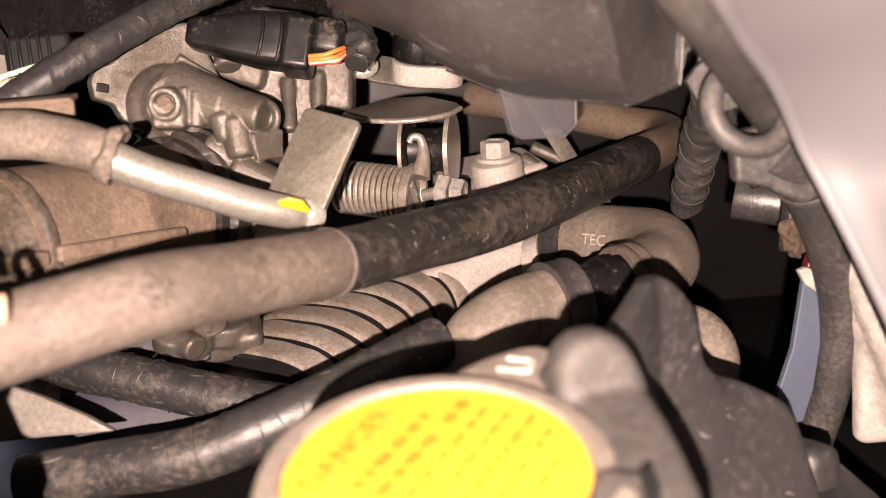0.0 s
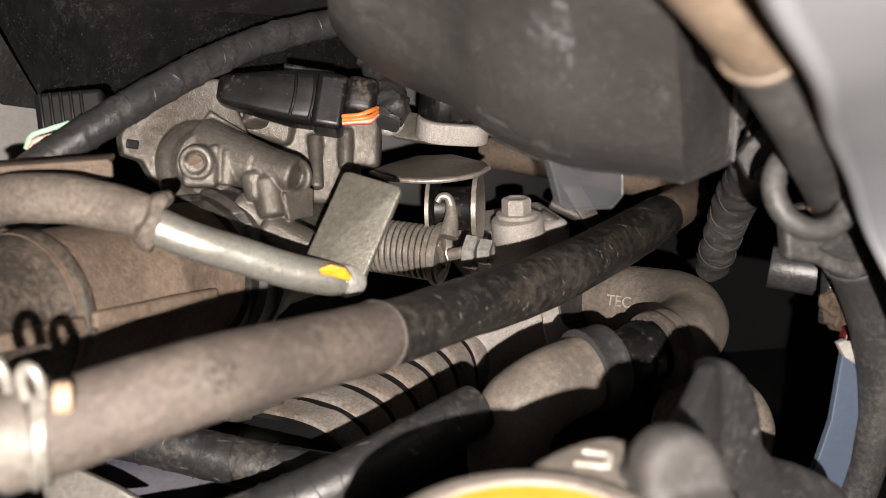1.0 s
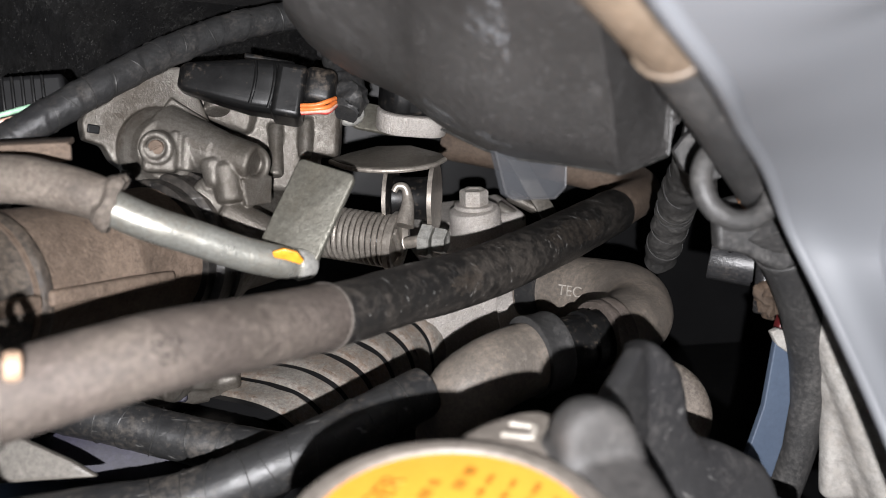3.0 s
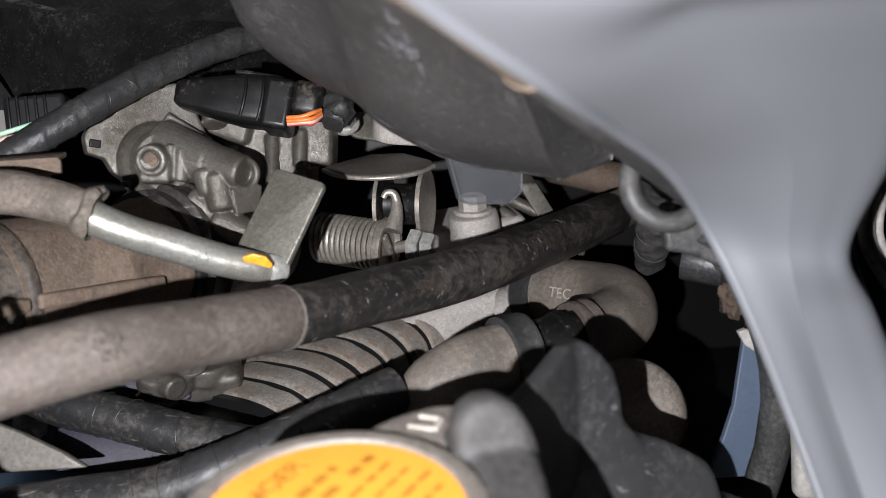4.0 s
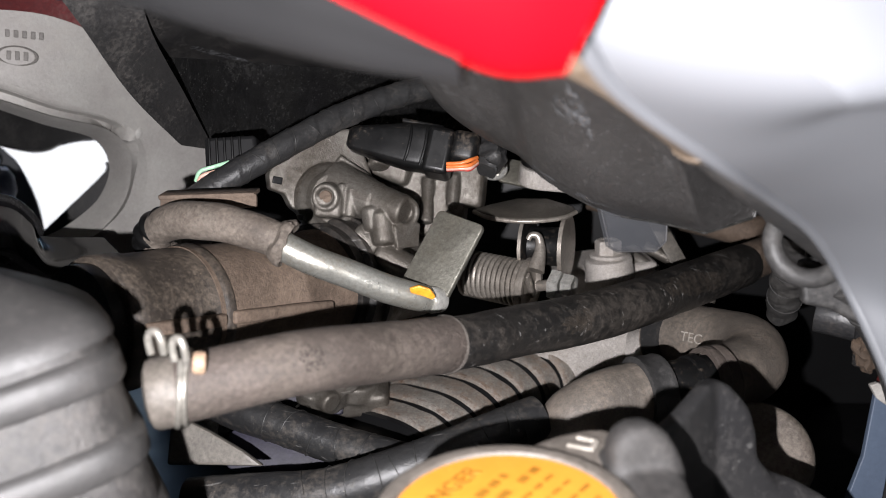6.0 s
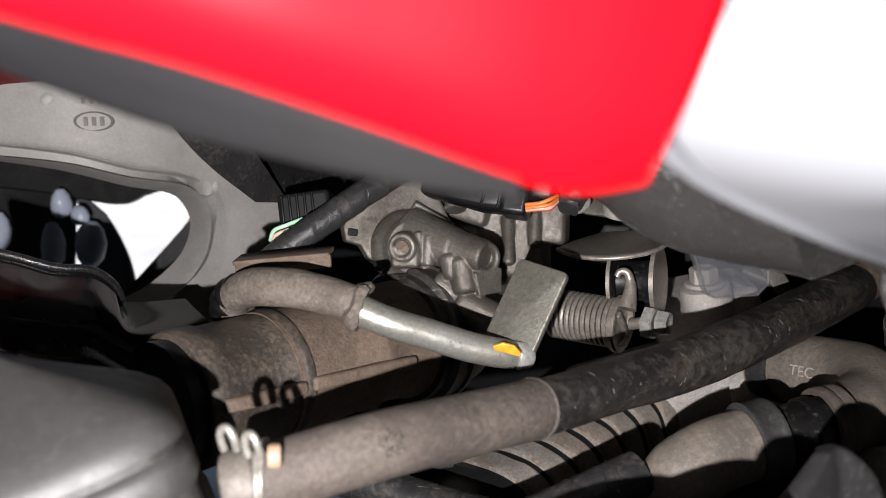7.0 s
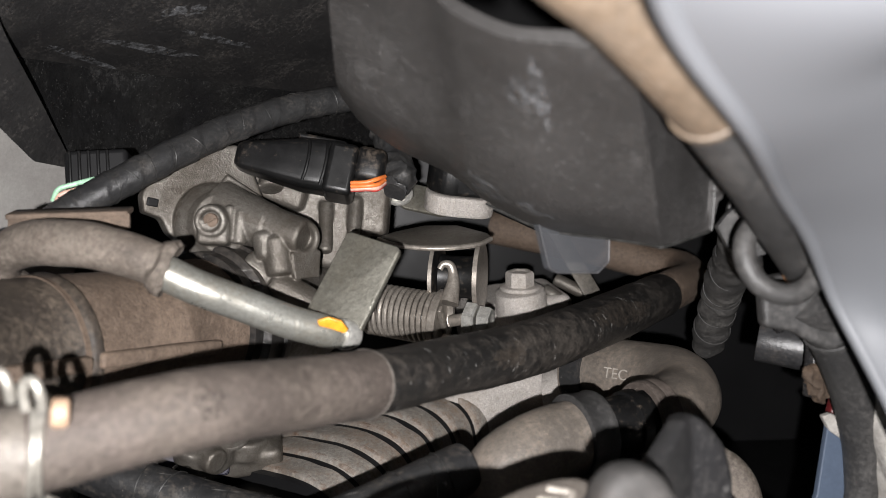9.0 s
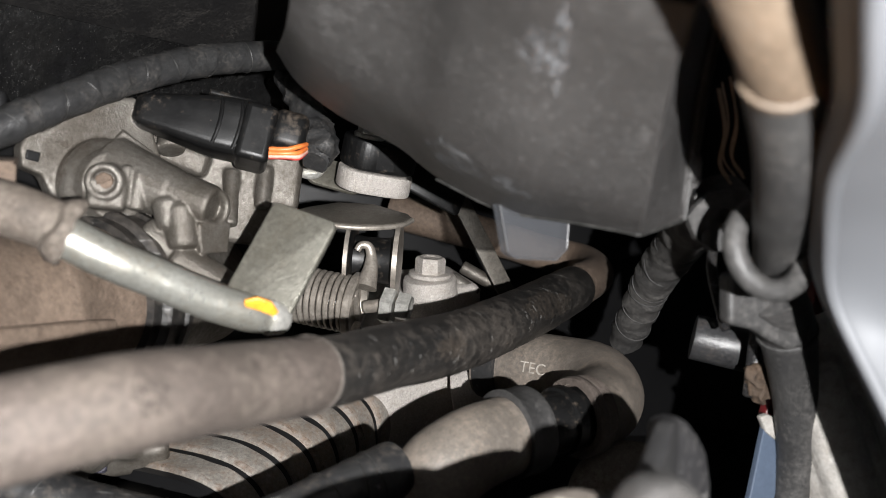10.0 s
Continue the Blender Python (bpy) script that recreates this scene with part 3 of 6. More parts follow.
part("paint_mark", sheet(frame_of((-0.0209, 0.2187, 0.5639), Vector((1, .1, -.20)), (.3, -.3, 1)), [(-.0040, .0004), (-.0018, .0016), (.0010, .0012), (.0028, -.0006), (.0022, -.0016), (-.0008, -.0010), (-.0034, -.0008)], .0008, .0003), M_ORANGE, pipe, "orange paint mark")
part("end_fitting", rod((-0.0200, 0.2231, 0.5609), (-0.0170, 0.2255, 0.5602), .0034, .0030), M_BRIGHT, pipe, "yellowed end fitting")
boot = thing("pipe_boot", (-0.0750, 0.2153, 0.5810), "dusty brown rubber boot pushed over the metal pipe", "hose")
part("boot_hose", uneven(tube([(-0.0547, 0.2135, 0.5768), (-0.0601, 0.2136, 0.5790), (-0.0681, 0.2153, 0.5810), (-0.0767, 0.2185, 0.5816), (-0.0845, 0.2224, 0.5808), (-0.0897, 0.2260, 0.5781), (-0.0920, 0.2292, 0.5739), (-0.0906, 0.2346, 0.5703)], (.0044, .0045, .0047, .0048, .0046, .0042, .0040, .0038), 26, 10), 0.0002, 0.007), M_BOOT, boot)
part("boot_lip", uneven(lathe((-0.0533, 0.2137, 0.5761), Vector((-0.0601, 0.2136, 0.5790)) - Vector((-0.0533, 0.2137, 0.5761)), [(.0038, .0004), (.0056, 0), (.0063, .0008), (.0060, .0022), (.0050, .0030), (.0044, .0036)], 36), .0011, .0030), M_BOOT, boot, "ragged dusty lip")
part("elbow", tube([(-0.0874, 0.2253, 0.5799), (-0.0908, 0.2270, 0.5783), (-0.0932, 0.2294, 0.5748), (-0.0932, 0.2348, 0.5712)], .0046, 22, 8, relief=lambda s, a: .0003 * math.sin(s * 2200)), M_CONNECTOR, boot, "shiny black elbow")
strip = thing("bracket_strip", (-0.0772, 0.2294, 0.5853), "dusty brown metal bracket strip over the boot", "bracket")
part("strip_body", uneven(sheet(frame_of((-0.0777, 0.2313, 0.5848), (1, .06, .02), (0, .25, 1)), rounded(.0250, .0034, .0004, 2), .0016, .0003), .0002, .01), M_DUCT, strip)
part("strip_flange", sheet(frame_of((-0.0784, 0.2337, 0.5862), (1, .06, .02), (0, 1, .1)), rounded(.0250, .008, .0006, 2), .0012, .0003), M_DUCT, strip)

# ---- intake duct and clamp ----
ring_c, duct_e = Vector((-0.0536, 0.2722, 0.5557)), Vector((-0.0868, 0.2209, 0.5576))
ax = (duct_e - ring_c).normalized()
duct = thing("intake_duct", duct_e, "brown dusty rubber intake duct clamped to the throttle body", "duct")
part("boot_section", uneven(lathe(ring_c + ax * .002, ax, [(.0160, 0), (.0172, .001), (.0172, .008), (.0164, .010), (.0160, .016), (.0158, .022), (.0166, .024), (.0166, .026), (.0160, .0275), (.0162, .040), (.0166, .055)], 64), .0003, .012), M_DUCT, duct)
part("tube_section", uneven(lathe(ring_c + ax * .0525, ax, [(.0150, 0), (.0168, .0002), (.0172, .0012), (.0168, .0028), (.0163, .0036), (.0163, .0215), (.0168, .0222), (.0169, .0285), (.0164, .0292), (.0150, .0294)], 64), .0002, .012), M_DUCT_DARK, duct, "darker tube section with a raised rim")
part("far_section", lathe(ring_c + ax * .0815, ax, [(.0, 0), (.0150, .0001), (.0150, .004), (.0, .0041)], 48), M_CONNECTOR, duct, "dark mouth of the tube")
for p, q in (((-.0826, .1966, .5592), (-.0702, .2156, .5572)), ((-.0690, .2174, .5574), (-.0498, .2472, .5540))):
    p, q = Vector(p), Vector(q)
    part("mould_ledge", uneven(slices(rbox(frame_of((p + q) / 2, q - p, Vector((0, 0, 1))), ((q - p).length, .0034, .0030), .0010), 2), .0003, .005), M_DUCT, duct, "dusty moulded ledge along the duct")
clampb = part("hose_clamp", lathe(ring_c - ax * .004, ax, [(.0170, -.001), (.0208, -.0008), (.0213, 0), (.0213, .0018), (.0205, .0024), (.0203, .0056), (.0209, .0062), (.0209, .0080), (.0202, .0088), (.0192, .0092), (.0190, .0120), (.0170, .0122)], 72), M_RUBBER, duct, "black ribbed clamp ring")
part("clamp_tab", rbox(frame_of(ring_c + ax * .0025 + Vector((-.006, 0, .0208)), ax, (0, 0, 1)), (.006, .0016, .0028), .0004), M_RUBBER, clampb)

# ---- throttle body ----
tb = thing("throttle_unit", (-0.0388, 0.2713, 0.5809), "dirty cast aluminium throttle body with bosses and webs", "engine part")
part("bore", lathe(ring_c - ax * .004, -ax, [(.0150, 0), (.0176, .0002), (.0182, .002), (.0182, .010), (.0160, .013), (.0160, .034), (.0, .034)], 56), M_CAST, tb, "turned throttle bore")
face_out = Vector((.62, -.78, -.02)).normalized()
flange_m = frame_of((-.0572, .2785, .5890), (.87, .48, -.02), (.02, .12, 1))
flange_line = [(-.0166, .0030), (-.0180, 0), (-.0177, -.0043), (-.0133, -.0060), (-.0115, -.0100), (-.0069, -.0138), (0, -.0160), (.0124, -.0155), (.0155, -.0020), (.0124, .0066), (.0140, .0095), (.0116, .0126), (.0075, .0138), (.0036, .0131), (-.0036, .0107), (-.0090, .0072), (-.0125, .0044)]
hole_at = Vector((-.0298, .2640, .5783))
end_m = frame_of(hole_at - face_out * .0022, Vector((.78, .62, .0)), Vector((0, .02, 1)))
housing = cast("housing", [
    sheet(flange_m @ pose(0, 0, -.002), flange_line, .0050, .0006),
    lathe(flange_m @ Vector((.0006, -.0078, .001)), flange_m.col[2].to_3d(), [(0, 0), (.0112, 0), (.0110, .0036), (.0102, .0050), (.0088, .0066), (.0078, .0090), (0, .0100)], 56),
    rod((-.0540, .2760, .5855), (-.0385, .2682, .5807), .0080, .0060, .001),
    rod((-.0405, .2690, .5815), (-.0302, .2648, .5784), .0056, .0050, .0008),
    socket(hole_at - face_out * .0075, hole_at, .0048, .0030, .0055),
    sheet(end_m, [(-.0046, -.0034), (-.0036, -.0104), (.0040, -.0104), (.0047, -.0034)], .0022, .0003),
    socket((-.0525, .2730, .5828), (-.0538, .2618, .5832), .0042, .0025, .0020),
    rbox(frame_of((-.0534, .2668, .5800), (1, .05, -.05), (0, .15, 1)), (.0082, .0068, .0088), .0012),
    rod((-.0464, .2668, .5856), (-.0473, .2656, .5770), .0016, .0021, .0006),
    rod((-.0492, .2668, .5868), (-.0497, .2650, .5780), .0012, .0015, .0005),
    rod((-.0378, .2655, .5790), (-.0362, .2632, .5688), .0042, .0038, .0014),
    rod((-.0405, .2655, .5800), (-.0396, .2640, .5730), .0036, .0030, .0012),
    rod((-.0392, .2650, .5668), (-.0190, .2626, .5548), .0047, .0046, .0014),
    rod((-.0460, .2668, .5722), (-.0330, .2655, .5640), .0042, .0040, .0014),
    sheet(frame_of((-.0476, .2800, .5966), (1, .0, -.75), (.7, .2, 1)), [(-.002, -.004), (.0115, -.0035), (.0090, -.0105), (-.002, -.0100)], .0030, .0005),
    rod((-.0412, .2880, .5955), (-.0408, .2850, .5905), .0030, .0036, .0010)], M_CAST, tb, "cast housing with webs and bosses", .00030, 2, .00006)
for c, wd, hg, turn, k in (((-.0590, .2745, .5945), .0075, .0040, 30, 3), ((-.0655, .2735, .5870), .0030, .0060, 0, 5), ((-.0440, .2665, .5835), .0050, .0012, -20, 7)):
    part("grime", film_on(housing, (-.03, .045, .595), c, wd, hg, turn, k, .0006), M_CLAY, tb, "brown dried dirt")
part("screw_plug", merge(rod((-.0534, .2665, .5830), (-.0538, .2626, .5832), .0020, bevel=.0006), rbox(frame_of((-.0538, .2624, .5832), (1, 0, .4), (0, .2, 1)), (.0030, .0005, .0006), .0002)), M_DUCT, tb, "rusty screw in the arched boss")
part("screw", merge(rod((-.0474, .2830, .5982), (-.0465, .2768, .5990), .0019, bevel=.0009), rod((-.0478, .2850, .5978), (-.0469, .2790, .5986), .0030)), M_CAST_CLEAN, tb, "bright screw end in its post")
part("lug_slot", rbox(flange_m @ pose(-.0154, -.0018, .0030, 0, 0, -12), (.0030, .0022, .0008), .0004), M_TRIM_SHADE, tb, "dark slot in the lug")
cast("sensor_block", [
    rbox(frame_of((-0.0300, 0.3025, 0.5841), (1, -.1, -.08), (0, .1, 1)), (.030, .018, .016), .002),
    rbox(frame_of((-0.0246, 0.2995, 0.5790), (1, -.1, -.08), (0, .1, 1)), (.022, .024, .015), .002),
    rod((-0.0258, 0.2928, 0.5865), (-0.0260, 0.2860, 0.5726), .0020),
    rod((-0.0171, 0.2930, 0.5877), (-0.0181, 0.2890, 0.5775), .0020),
    rbox(frame_of((-0.0118, 0.2985, 0.5843), (1, -.1, -.08), (0, .1, 1)), (.0090, .016, .014), .002),
    rbox(frame_of((-0.0419, 0.2956, 0.5904), (1, -.1, -.35), (0, .1, 1)), (.022, .007, .012), .002)], M_CAST, tb, "cast sensor block with upright ribs", .00042, 2, .00016)

# ---- bracket plate and throttle pulley ----
plate = thing("bracket_plate", (-0.0153, 0.2278, 0.5716), "zinc plated steel bracket plate with a bright edge", "bracket")
ptl, ptr, pbl = Vector((-0.0186, 0.2370, 0.5823)), Vector((-0.0066, 0.2302, 0.5788)), Vector((-0.0262, 0.2262, 0.5610))
pm = frame_of(ptl, ptr - ptl, pbl - ptl)
pw, ph = (ptr - ptl).length, (pbl - ptl).length
part("plate", sheet(pm, [(x + pw / 2, y + ph / 2) for x, y in rounded(pw, ph, .0014, 4)], .0018 if pm.col[2].y > 0 else -.0018, .0005, 3), M_STEEL, plate)
pulley = thing("throttle_pulley", (0.0054, 0.2690, 0.5690), "throttle pulley with a sector plate and return spring", "engine part")
sector = frame_of((0.0056, 0.2875, 0.5754), (1, -.12, -.01), (0, 1, .20))
# bright rim over the dark plate paints how grazing torchlight falls
part("lit_edge", tube([sector @ Vector((x, y - .0002, .0008)) for x, y in ((-.0165, -.001), (-.0125, -.0058), (-.007, -.0088), (0, -.0100), (.007, -.0085), (.0125, -.005), (.0158, .0005))], .0007, 10, 5), M_SPRING, pulley, "bright rim painting the light on the plate's edge")
part("sector_plate", sheet(sector, [(-.0165, -.001), (-.0125, -.0058), (-.007, -.0088), (0, -.0100), (.007, -.0085), (.0125, -.005), (.0158, .0005), (.0150, .004), (.006, .0125), (-.004, .0120), (-.012, .005)], .0016, .0005, 3), M_SECTOR, pulley, "flat sector plate")
pa = Vector((1, -.30, -.02)).normalized()
pc = Vector((0.0125, 0.2914, 0.5645))
part("pulley_wheel", lathe(pc - pa * .0068, pa, [(.003, 0), (.0100, 0), (.0104, .0004), (.0104, .0010), (.0096, .0014), (.0066, .0018), (.0062, .0040), (.0062, .0096), (.0066, .0118), (.0096, .0122), (.0104, .0126), (.0104, .0132), (.0100, .0136), (.003, .0136)], 56), M_CONNECTOR, pulley, "dark grooved wheel")
part("rim_edge", lathe(pc - pa * .0070, pa, [(.0098, 0), (.0108, 0), (.0108, .0011), (.0098, .0011)], 56), M_SPRING, pulley, "bright rim")
part("rim_edge", lathe(pc + pa * .0058, pa, [(.0098, 0), (.0108, 0), (.0108, .0013), (.0098, .0013)], 56), M_SPRING, pulley, "bright rim")
sa, sb = Vector((-0.0133, 0.2916, 0.5557)), Vector((0.0053, 0.2825, 0.5536))
sd = (sb - sa).normalized()
su = sd.orthogonal().normalized()
sv = sd.cross(su)
turns = 12
part("return_spring", tube([sa + sd * ((sb - sa).length * k / (turns * 14)) + (su * math.cos(math.pi * k / 7) + sv * math.sin(math.pi * k / 7)) * .0070 for k in range(turns * 14 + 1)], .00074, 8, 2), M_SPRING, pulley, "coiled return spring")
part("spring_core", rod(sa - sd * .002, sb, .0060), M_BLACKSTEEL, pulley, "dark spring core")
part("spring_seat", lathe(sb, sd, [(.0, 0), (.0082, 0), (.0087, .0004), (.0087, .0018), (.0082, .0024), (.0068, .0024), (.0064, .0008), (.0, .0008)], 44), M_SPRING, pulley, "ring-shaped spring seat")
part("seat_arm", rbox(frame_of(sb + sd * .0018, sv, su), (.0104, .0022, .0014), .0004), M_SPRING, pulley)
part("hook", tube([(0.0083, 0.2784, 0.5587), (0.0097, 0.2802, 0.5633), (0.0099, 0.2811, 0.5668), (0.0091, 0.2814, 0.5691), (0.0072, 0.2814, 0.5694), (0.0061, 0.2812, 0.5680)], (.0030, .0020, .0014, .0012, .0010, .0009), 14, 8), M_SPRING, pulley, "small hooked lever")
part("nut", hexbolt((0.0136, 0.2802, 0.5540), sd, .0050, .0032), M_BRIGHT, pulley, "bright hexagon nut")
part("nut", hexbolt((0.0172, 0.2786, 0.5542), sd, .0038, .0034), M_BRIGHT, pulley, "bright hexagon nut")
part("stud", rod((0.0090, 0.2835, 0.5527), (0.0200, 0.2788, 0.5553), .0017), M_SPRING, pulley, "threaded stud")

# ---- connector and harness ----
conn = thing("wire_connector", (-0.0303, 0.2764, 0.5962), "black plastic sensor connector with taped wires", "connector")
cm = frame_of((-0.0311, 0.2771, 0.5972), (1, -.06, -.20), (.1, .25, 1))
shell_bm = slices(rbox((0, 0, 0), (.0300, .0142, .0120), .0028, 4), 2)
for v in shell_bm.verts:
    f = (v.co.x + .0145) / .029
    v.co.y = v.co.y * (.50 + .50 * min(1, f * 1.5)) - .0016 * (1 - f)
    v.co.z *= .66 + .34 * min(1, f * 1.4)
bmesh.ops.transform(shell_bm, matrix=cm @ pose(-.003, .0007, 0), verts=shell_bm.verts)
part("housing", shell_bm, M_CONNECTOR, conn)
part("collar", rbox(cm @ Matrix.Translation((.0105, -.0002, -.0002)), (.0080, .0140, .0150), .0016, 4), M_CONNECTOR, conn)
part("latch", rbox(cm @ Matrix.Translation((.004, .0072, .001)), (.013, .0014, .006), .0005), M_CONNECTOR, conn)
for dx, r in ((.0005, .0058), (.0052, .0062)):
    part("soft_rib", tube([cm @ Vector((dx + .0012 * math.sin(a), r * math.cos(a) * 1.05, .0060 + .0006 * math.sin(a) - .0012 * abs(math.cos(a)) ** 4)) for a in (0.25, 0.8, 1.4, 2.0, 2.6)], .00045, 8, 5), M_CONNECTOR, conn)
part("rear_shell", rbox(cm @ Matrix.Translation((.0178, .0026, .001)), (.0086, .0096, .0110), .0022), M_CONNECTOR, conn)
for k, (m, dz) in enumerate(((M_WIRE_ORANGE, .0004), (M_WIRE_ORANGE, -.0012), (M_WIRE_PINK, -.0022), (M_WIRE_RED, -.0026))):
    w0 = Vector((-0.0182, 0.2664, 0.5923)) + Vector((0, k * .0003, dz * .6))
    part("wire", tube([w0, w0 + Vector((.004, -.0008, .0002)), w0 + Vector((.0068, -.0002, .0009 + dz * .3)), w0 + Vector((.0088, .003, .0016))], .0006, 10, 6), m, conn)
harness = thing("wiring_harness", (-0.0573, 0.2651, 0.6013), "black taped wiring harness above the throttle body", "cable")
part("taped_sheath", uneven(tube([(-.0985, .2385, .5745), (-.0895, .2425, .5815), (-.0804, .2471, .5882), (-.0704, .2531, .5945), (-.0599, .2614, .6009), (-.0480, .2720, .6074), (-.0332, .2837, .6132), (-.0143, .2956, .6173), (.006, .307, .620)], .0038, 28, 34, relief=wrap(.0085, .00026)), .0001, .010), M_HARNESS, harness)
part("taped_lead", uneven(tube([(-0.0073, 0.2731, 0.5901), (-0.0053, 0.2770, 0.5941), (-0.0068, 0.2865, 0.6014), (-0.0116, 0.3009, 0.6125)], (.0030, .0044, .0040, .0038), 20, 14, relief=wrap(.005, .0006)), .0009, .003), M_HARNESS, harness, "crumpled tape round the lead")
plug = thing("wire_plug", (-0.0776, 0.2537, 0.5949), "black multi-pin plug with green and brown wires", "connector")
pgm = frame_of((-0.0806, 0.2640, 0.5950), (1, .1, .05), (0, .2, 1))
part("housing", rbox(pgm, (.0150, .0105, .0110), .0012), M_TRIM_SHADE, plug)
for k in range(5):
    part("rib", rbox(pgm @ Matrix.Translation((-.006 + k * .0022, 0, .0057)), (.0008, .0100, .0008), .0003), M_CONNECTOR, plug)
for k, m in enumerate((M_WIRE_GREEN, M_WIRE_PINK, M_WIRE_RED)):
    a = Vector((-0.0833, 0.2523, 0.5928)) + Vector((.0004 * k, 0, -.0014 * k))
    part("wire", tube([a + Vector((.004, .002, .0012)), a, a + Vector((-.0035, -.001, -.0012)), a + Vector((-.0050, -.0008, -.0040))], .0006, 10, 6), m, plug)

# ---- cylinder head, hoses of the cooling circuit ----
head = thing("finned_cylinder", (-0.0277, 0.2887, 0.5127), "finned alloy cylinder with soot and dust, its gaps painted dark", "engine part")
fin_yaw, fin_pitch, fin_step = .848, .200, .0103
fd = Vector((math.cos(fin_yaw) * math.cos(fin_pitch), math.sin(fin_yaw) * math.cos(fin_pitch), math.sin(fin_pitch)))
fh = Vector((math.sin(fin_yaw), -math.cos(fin_yaw), 0))
fu = fh.cross(fd) if fh.cross(fd).z > 0 else fd.cross(fh)
fa = Vector((-.0329, .2878, .4981))


def fin_ring(h, grow, n=64):
    """A rounded-square ring round the cylinder's axis at h, larger than the fin's foot by grow."""
    out = []
    for j in range(n):
        a = 2 * math.pi * j / n
        c, q = math.cos(a), math.sin(a)
        x = math.copysign(abs(c) ** .725, c) * (.0252 + grow)
        out.append(fa + fd * (h + .073 * x) + fh * x + fu * math.copysign(abs(q) ** .725, q) * (.0169 + grow))
    return out


def fin_body(profile):
    bm = bmesh.new()
    rings = [[bm.verts.new(p) for p in fin_ring(h, g)] for h, g in profile]
    for a, b in zip(rings, rings[1:]):
        for j in range(len(a)):
            k = (j + 1) % len(a)
            bm.faces.new((a[j], a[k], b[k], b[j]))
    bm.faces.new(rings[0])
    bm.faces.new(rings[-1])
    return bm


# black core and recessed filler rings stand in for shade between the fins
part("core", fin_body([(-.022, -.0040), (.066, -.0040)]), M_TRIM_SHADE, head, "black core painting the shade between the fins")
for k in range(-1, 6):
    h = k * fin_step
    w = fin_step - .0016
    part("fin", uneven(fin_body([(h + .0004, -.0044), (h + .0006, -.0006), (h + .0013, .0001), (h + .0026, .0004), (h + w * .6, .0002), (h + w - .0008, .0003), (h + w, -.0004), (h + w + .0001, -.0044)]), .00045, .007), M_FIN, head)
    part("gap_shade", fin_body([(h - .0016, -.0044), (h - .0014, -.0008), (h + .0005, -.0007), (h + .0006, -.0044)]), M_TRIM_SHADE, head, "black ring painting the shade in the gap between fins")
    part("rust_line", uneven(fin_body([(h + .0009, -.0006), (h + .0013, .00025), (h + .0019, .0005), (h + .0023, .0001)]), .00035, .004), M_RUST, head, "rust-stained fin edge")
block = thing("engine_block", (0.0245, 0.3191, 0.5123), "pale grit-blasted alloy engine block with bolts", "engine part")
part("casting", uneven(merge(rbox(frame_of((0.0212, 0.3345, 0.5127), (1, .15, .22), (0, -.1, 1)), (.062, .030, .040), .004, 4), rbox(frame_of((0.0367, 0.3406, 0.5442), (1, .1, .1), (0, -.1, 1)), (.036, .018, .030), .003, 4)), .0004, .01), M_CAST_CLEAN, block)
part("bolt_boss", rod((0.0372, 0.3214, 0.5452), (0.0357, 0.3196, 0.5566), .0088, .0084, .0012), M_CAST_CLEAN, block, "round cast boss")
bolt_at, bolt_ax = Vector((0.0357, 0.3196, 0.5566)), Vector((-.03, -.12, 1))
part("bolt", hexbolt(bolt_at, bolt_ax, .0047, .0050, .0066), M_CAST_CLEAN, block, "flanged hexagon bolt")
part("cover_rib", rod((0.0464, 0.3325, 0.5548), (0.0545, 0.3285, 0.5498), .0022), M_CAST, block)
part("cover_rib", rod((0.0514, 0.3382, 0.5578), (0.0629, 0.3339, 0.5518), .0022), M_CAST, block)
part("spigot", rod((0.0456, 0.3126, 0.5205), (0.0588, 0.3062, 0.5242), .0115), M_CAST_CLEAN, block, "hose spigot")
flange = thing("cast_flange", (-0.0554, 0.2656, 0.5252), "oily bright cast flange with a bolt under the hose", "engine part")
cast("flange_body", [rod((-0.0599, 0.2792, 0.5164), (-0.0590, 0.2764, 0.5229), .0085), rod((-0.0501, 0.2852, 0.5158), (-0.0494, 0.2842, 0.5215), .0075), rbox(frame_of((-0.0541, 0.2859, 0.5144), (1, .1, .1), (0, -.3, 1)), (.030, .008, .014), .002, 4), rod((-0.0654, 0.2782, 0.5220), (-0.0546, 0.2693, 0.5179), .0036)], M_CAST, flange, "oily casting", .0006, 3)
part("bolt", hexbolt((-0.0524, 0.2781, 0.5213), (0, -.4, 1), .0040, .0030, .005), M_CAST, flange)

coolant = thing("coolant_hose", (0.0719, 0.2731, 0.5347), "dusty grey-brown rubber coolant hose bent back on itself", "hose")
upper = part("upper_hose", uneven(tube([(0.0517, 0.3053, 0.5332), (0.0605, 0.2957, 0.5335), (0.0691, 0.2862, 0.5338), (0.0731, 0.2758, 0.5346), (0.0712, 0.2648, 0.5335), (0.0658, 0.2558, 0.5332), (0.0609, 0.2504, 0.5334), (0.0546, 0.2448, 0.5340)], (.0108, .0108, .0108, .0106, .0102, .0096, .0092, .0090), 40, 12, bore=.0078), .0003, .01), M_RUBBER_DUSTY, coolant)
td = (Vector((0.0691, 0.2862, 0.5338)) - Vector((0.0605, 0.2957, 0.5335))).normalized()
tn = Vector((-.25, -.90, .22))
tn = (tn - td * tn.dot(td)).normalized()
print_text("TEC", frame_of(Vector((0.0656, 0.2904, 0.5334)) + tn * .0110, td, tn.cross(td)), .0045, M_PRINT, upper, "worn white letters on the hose")
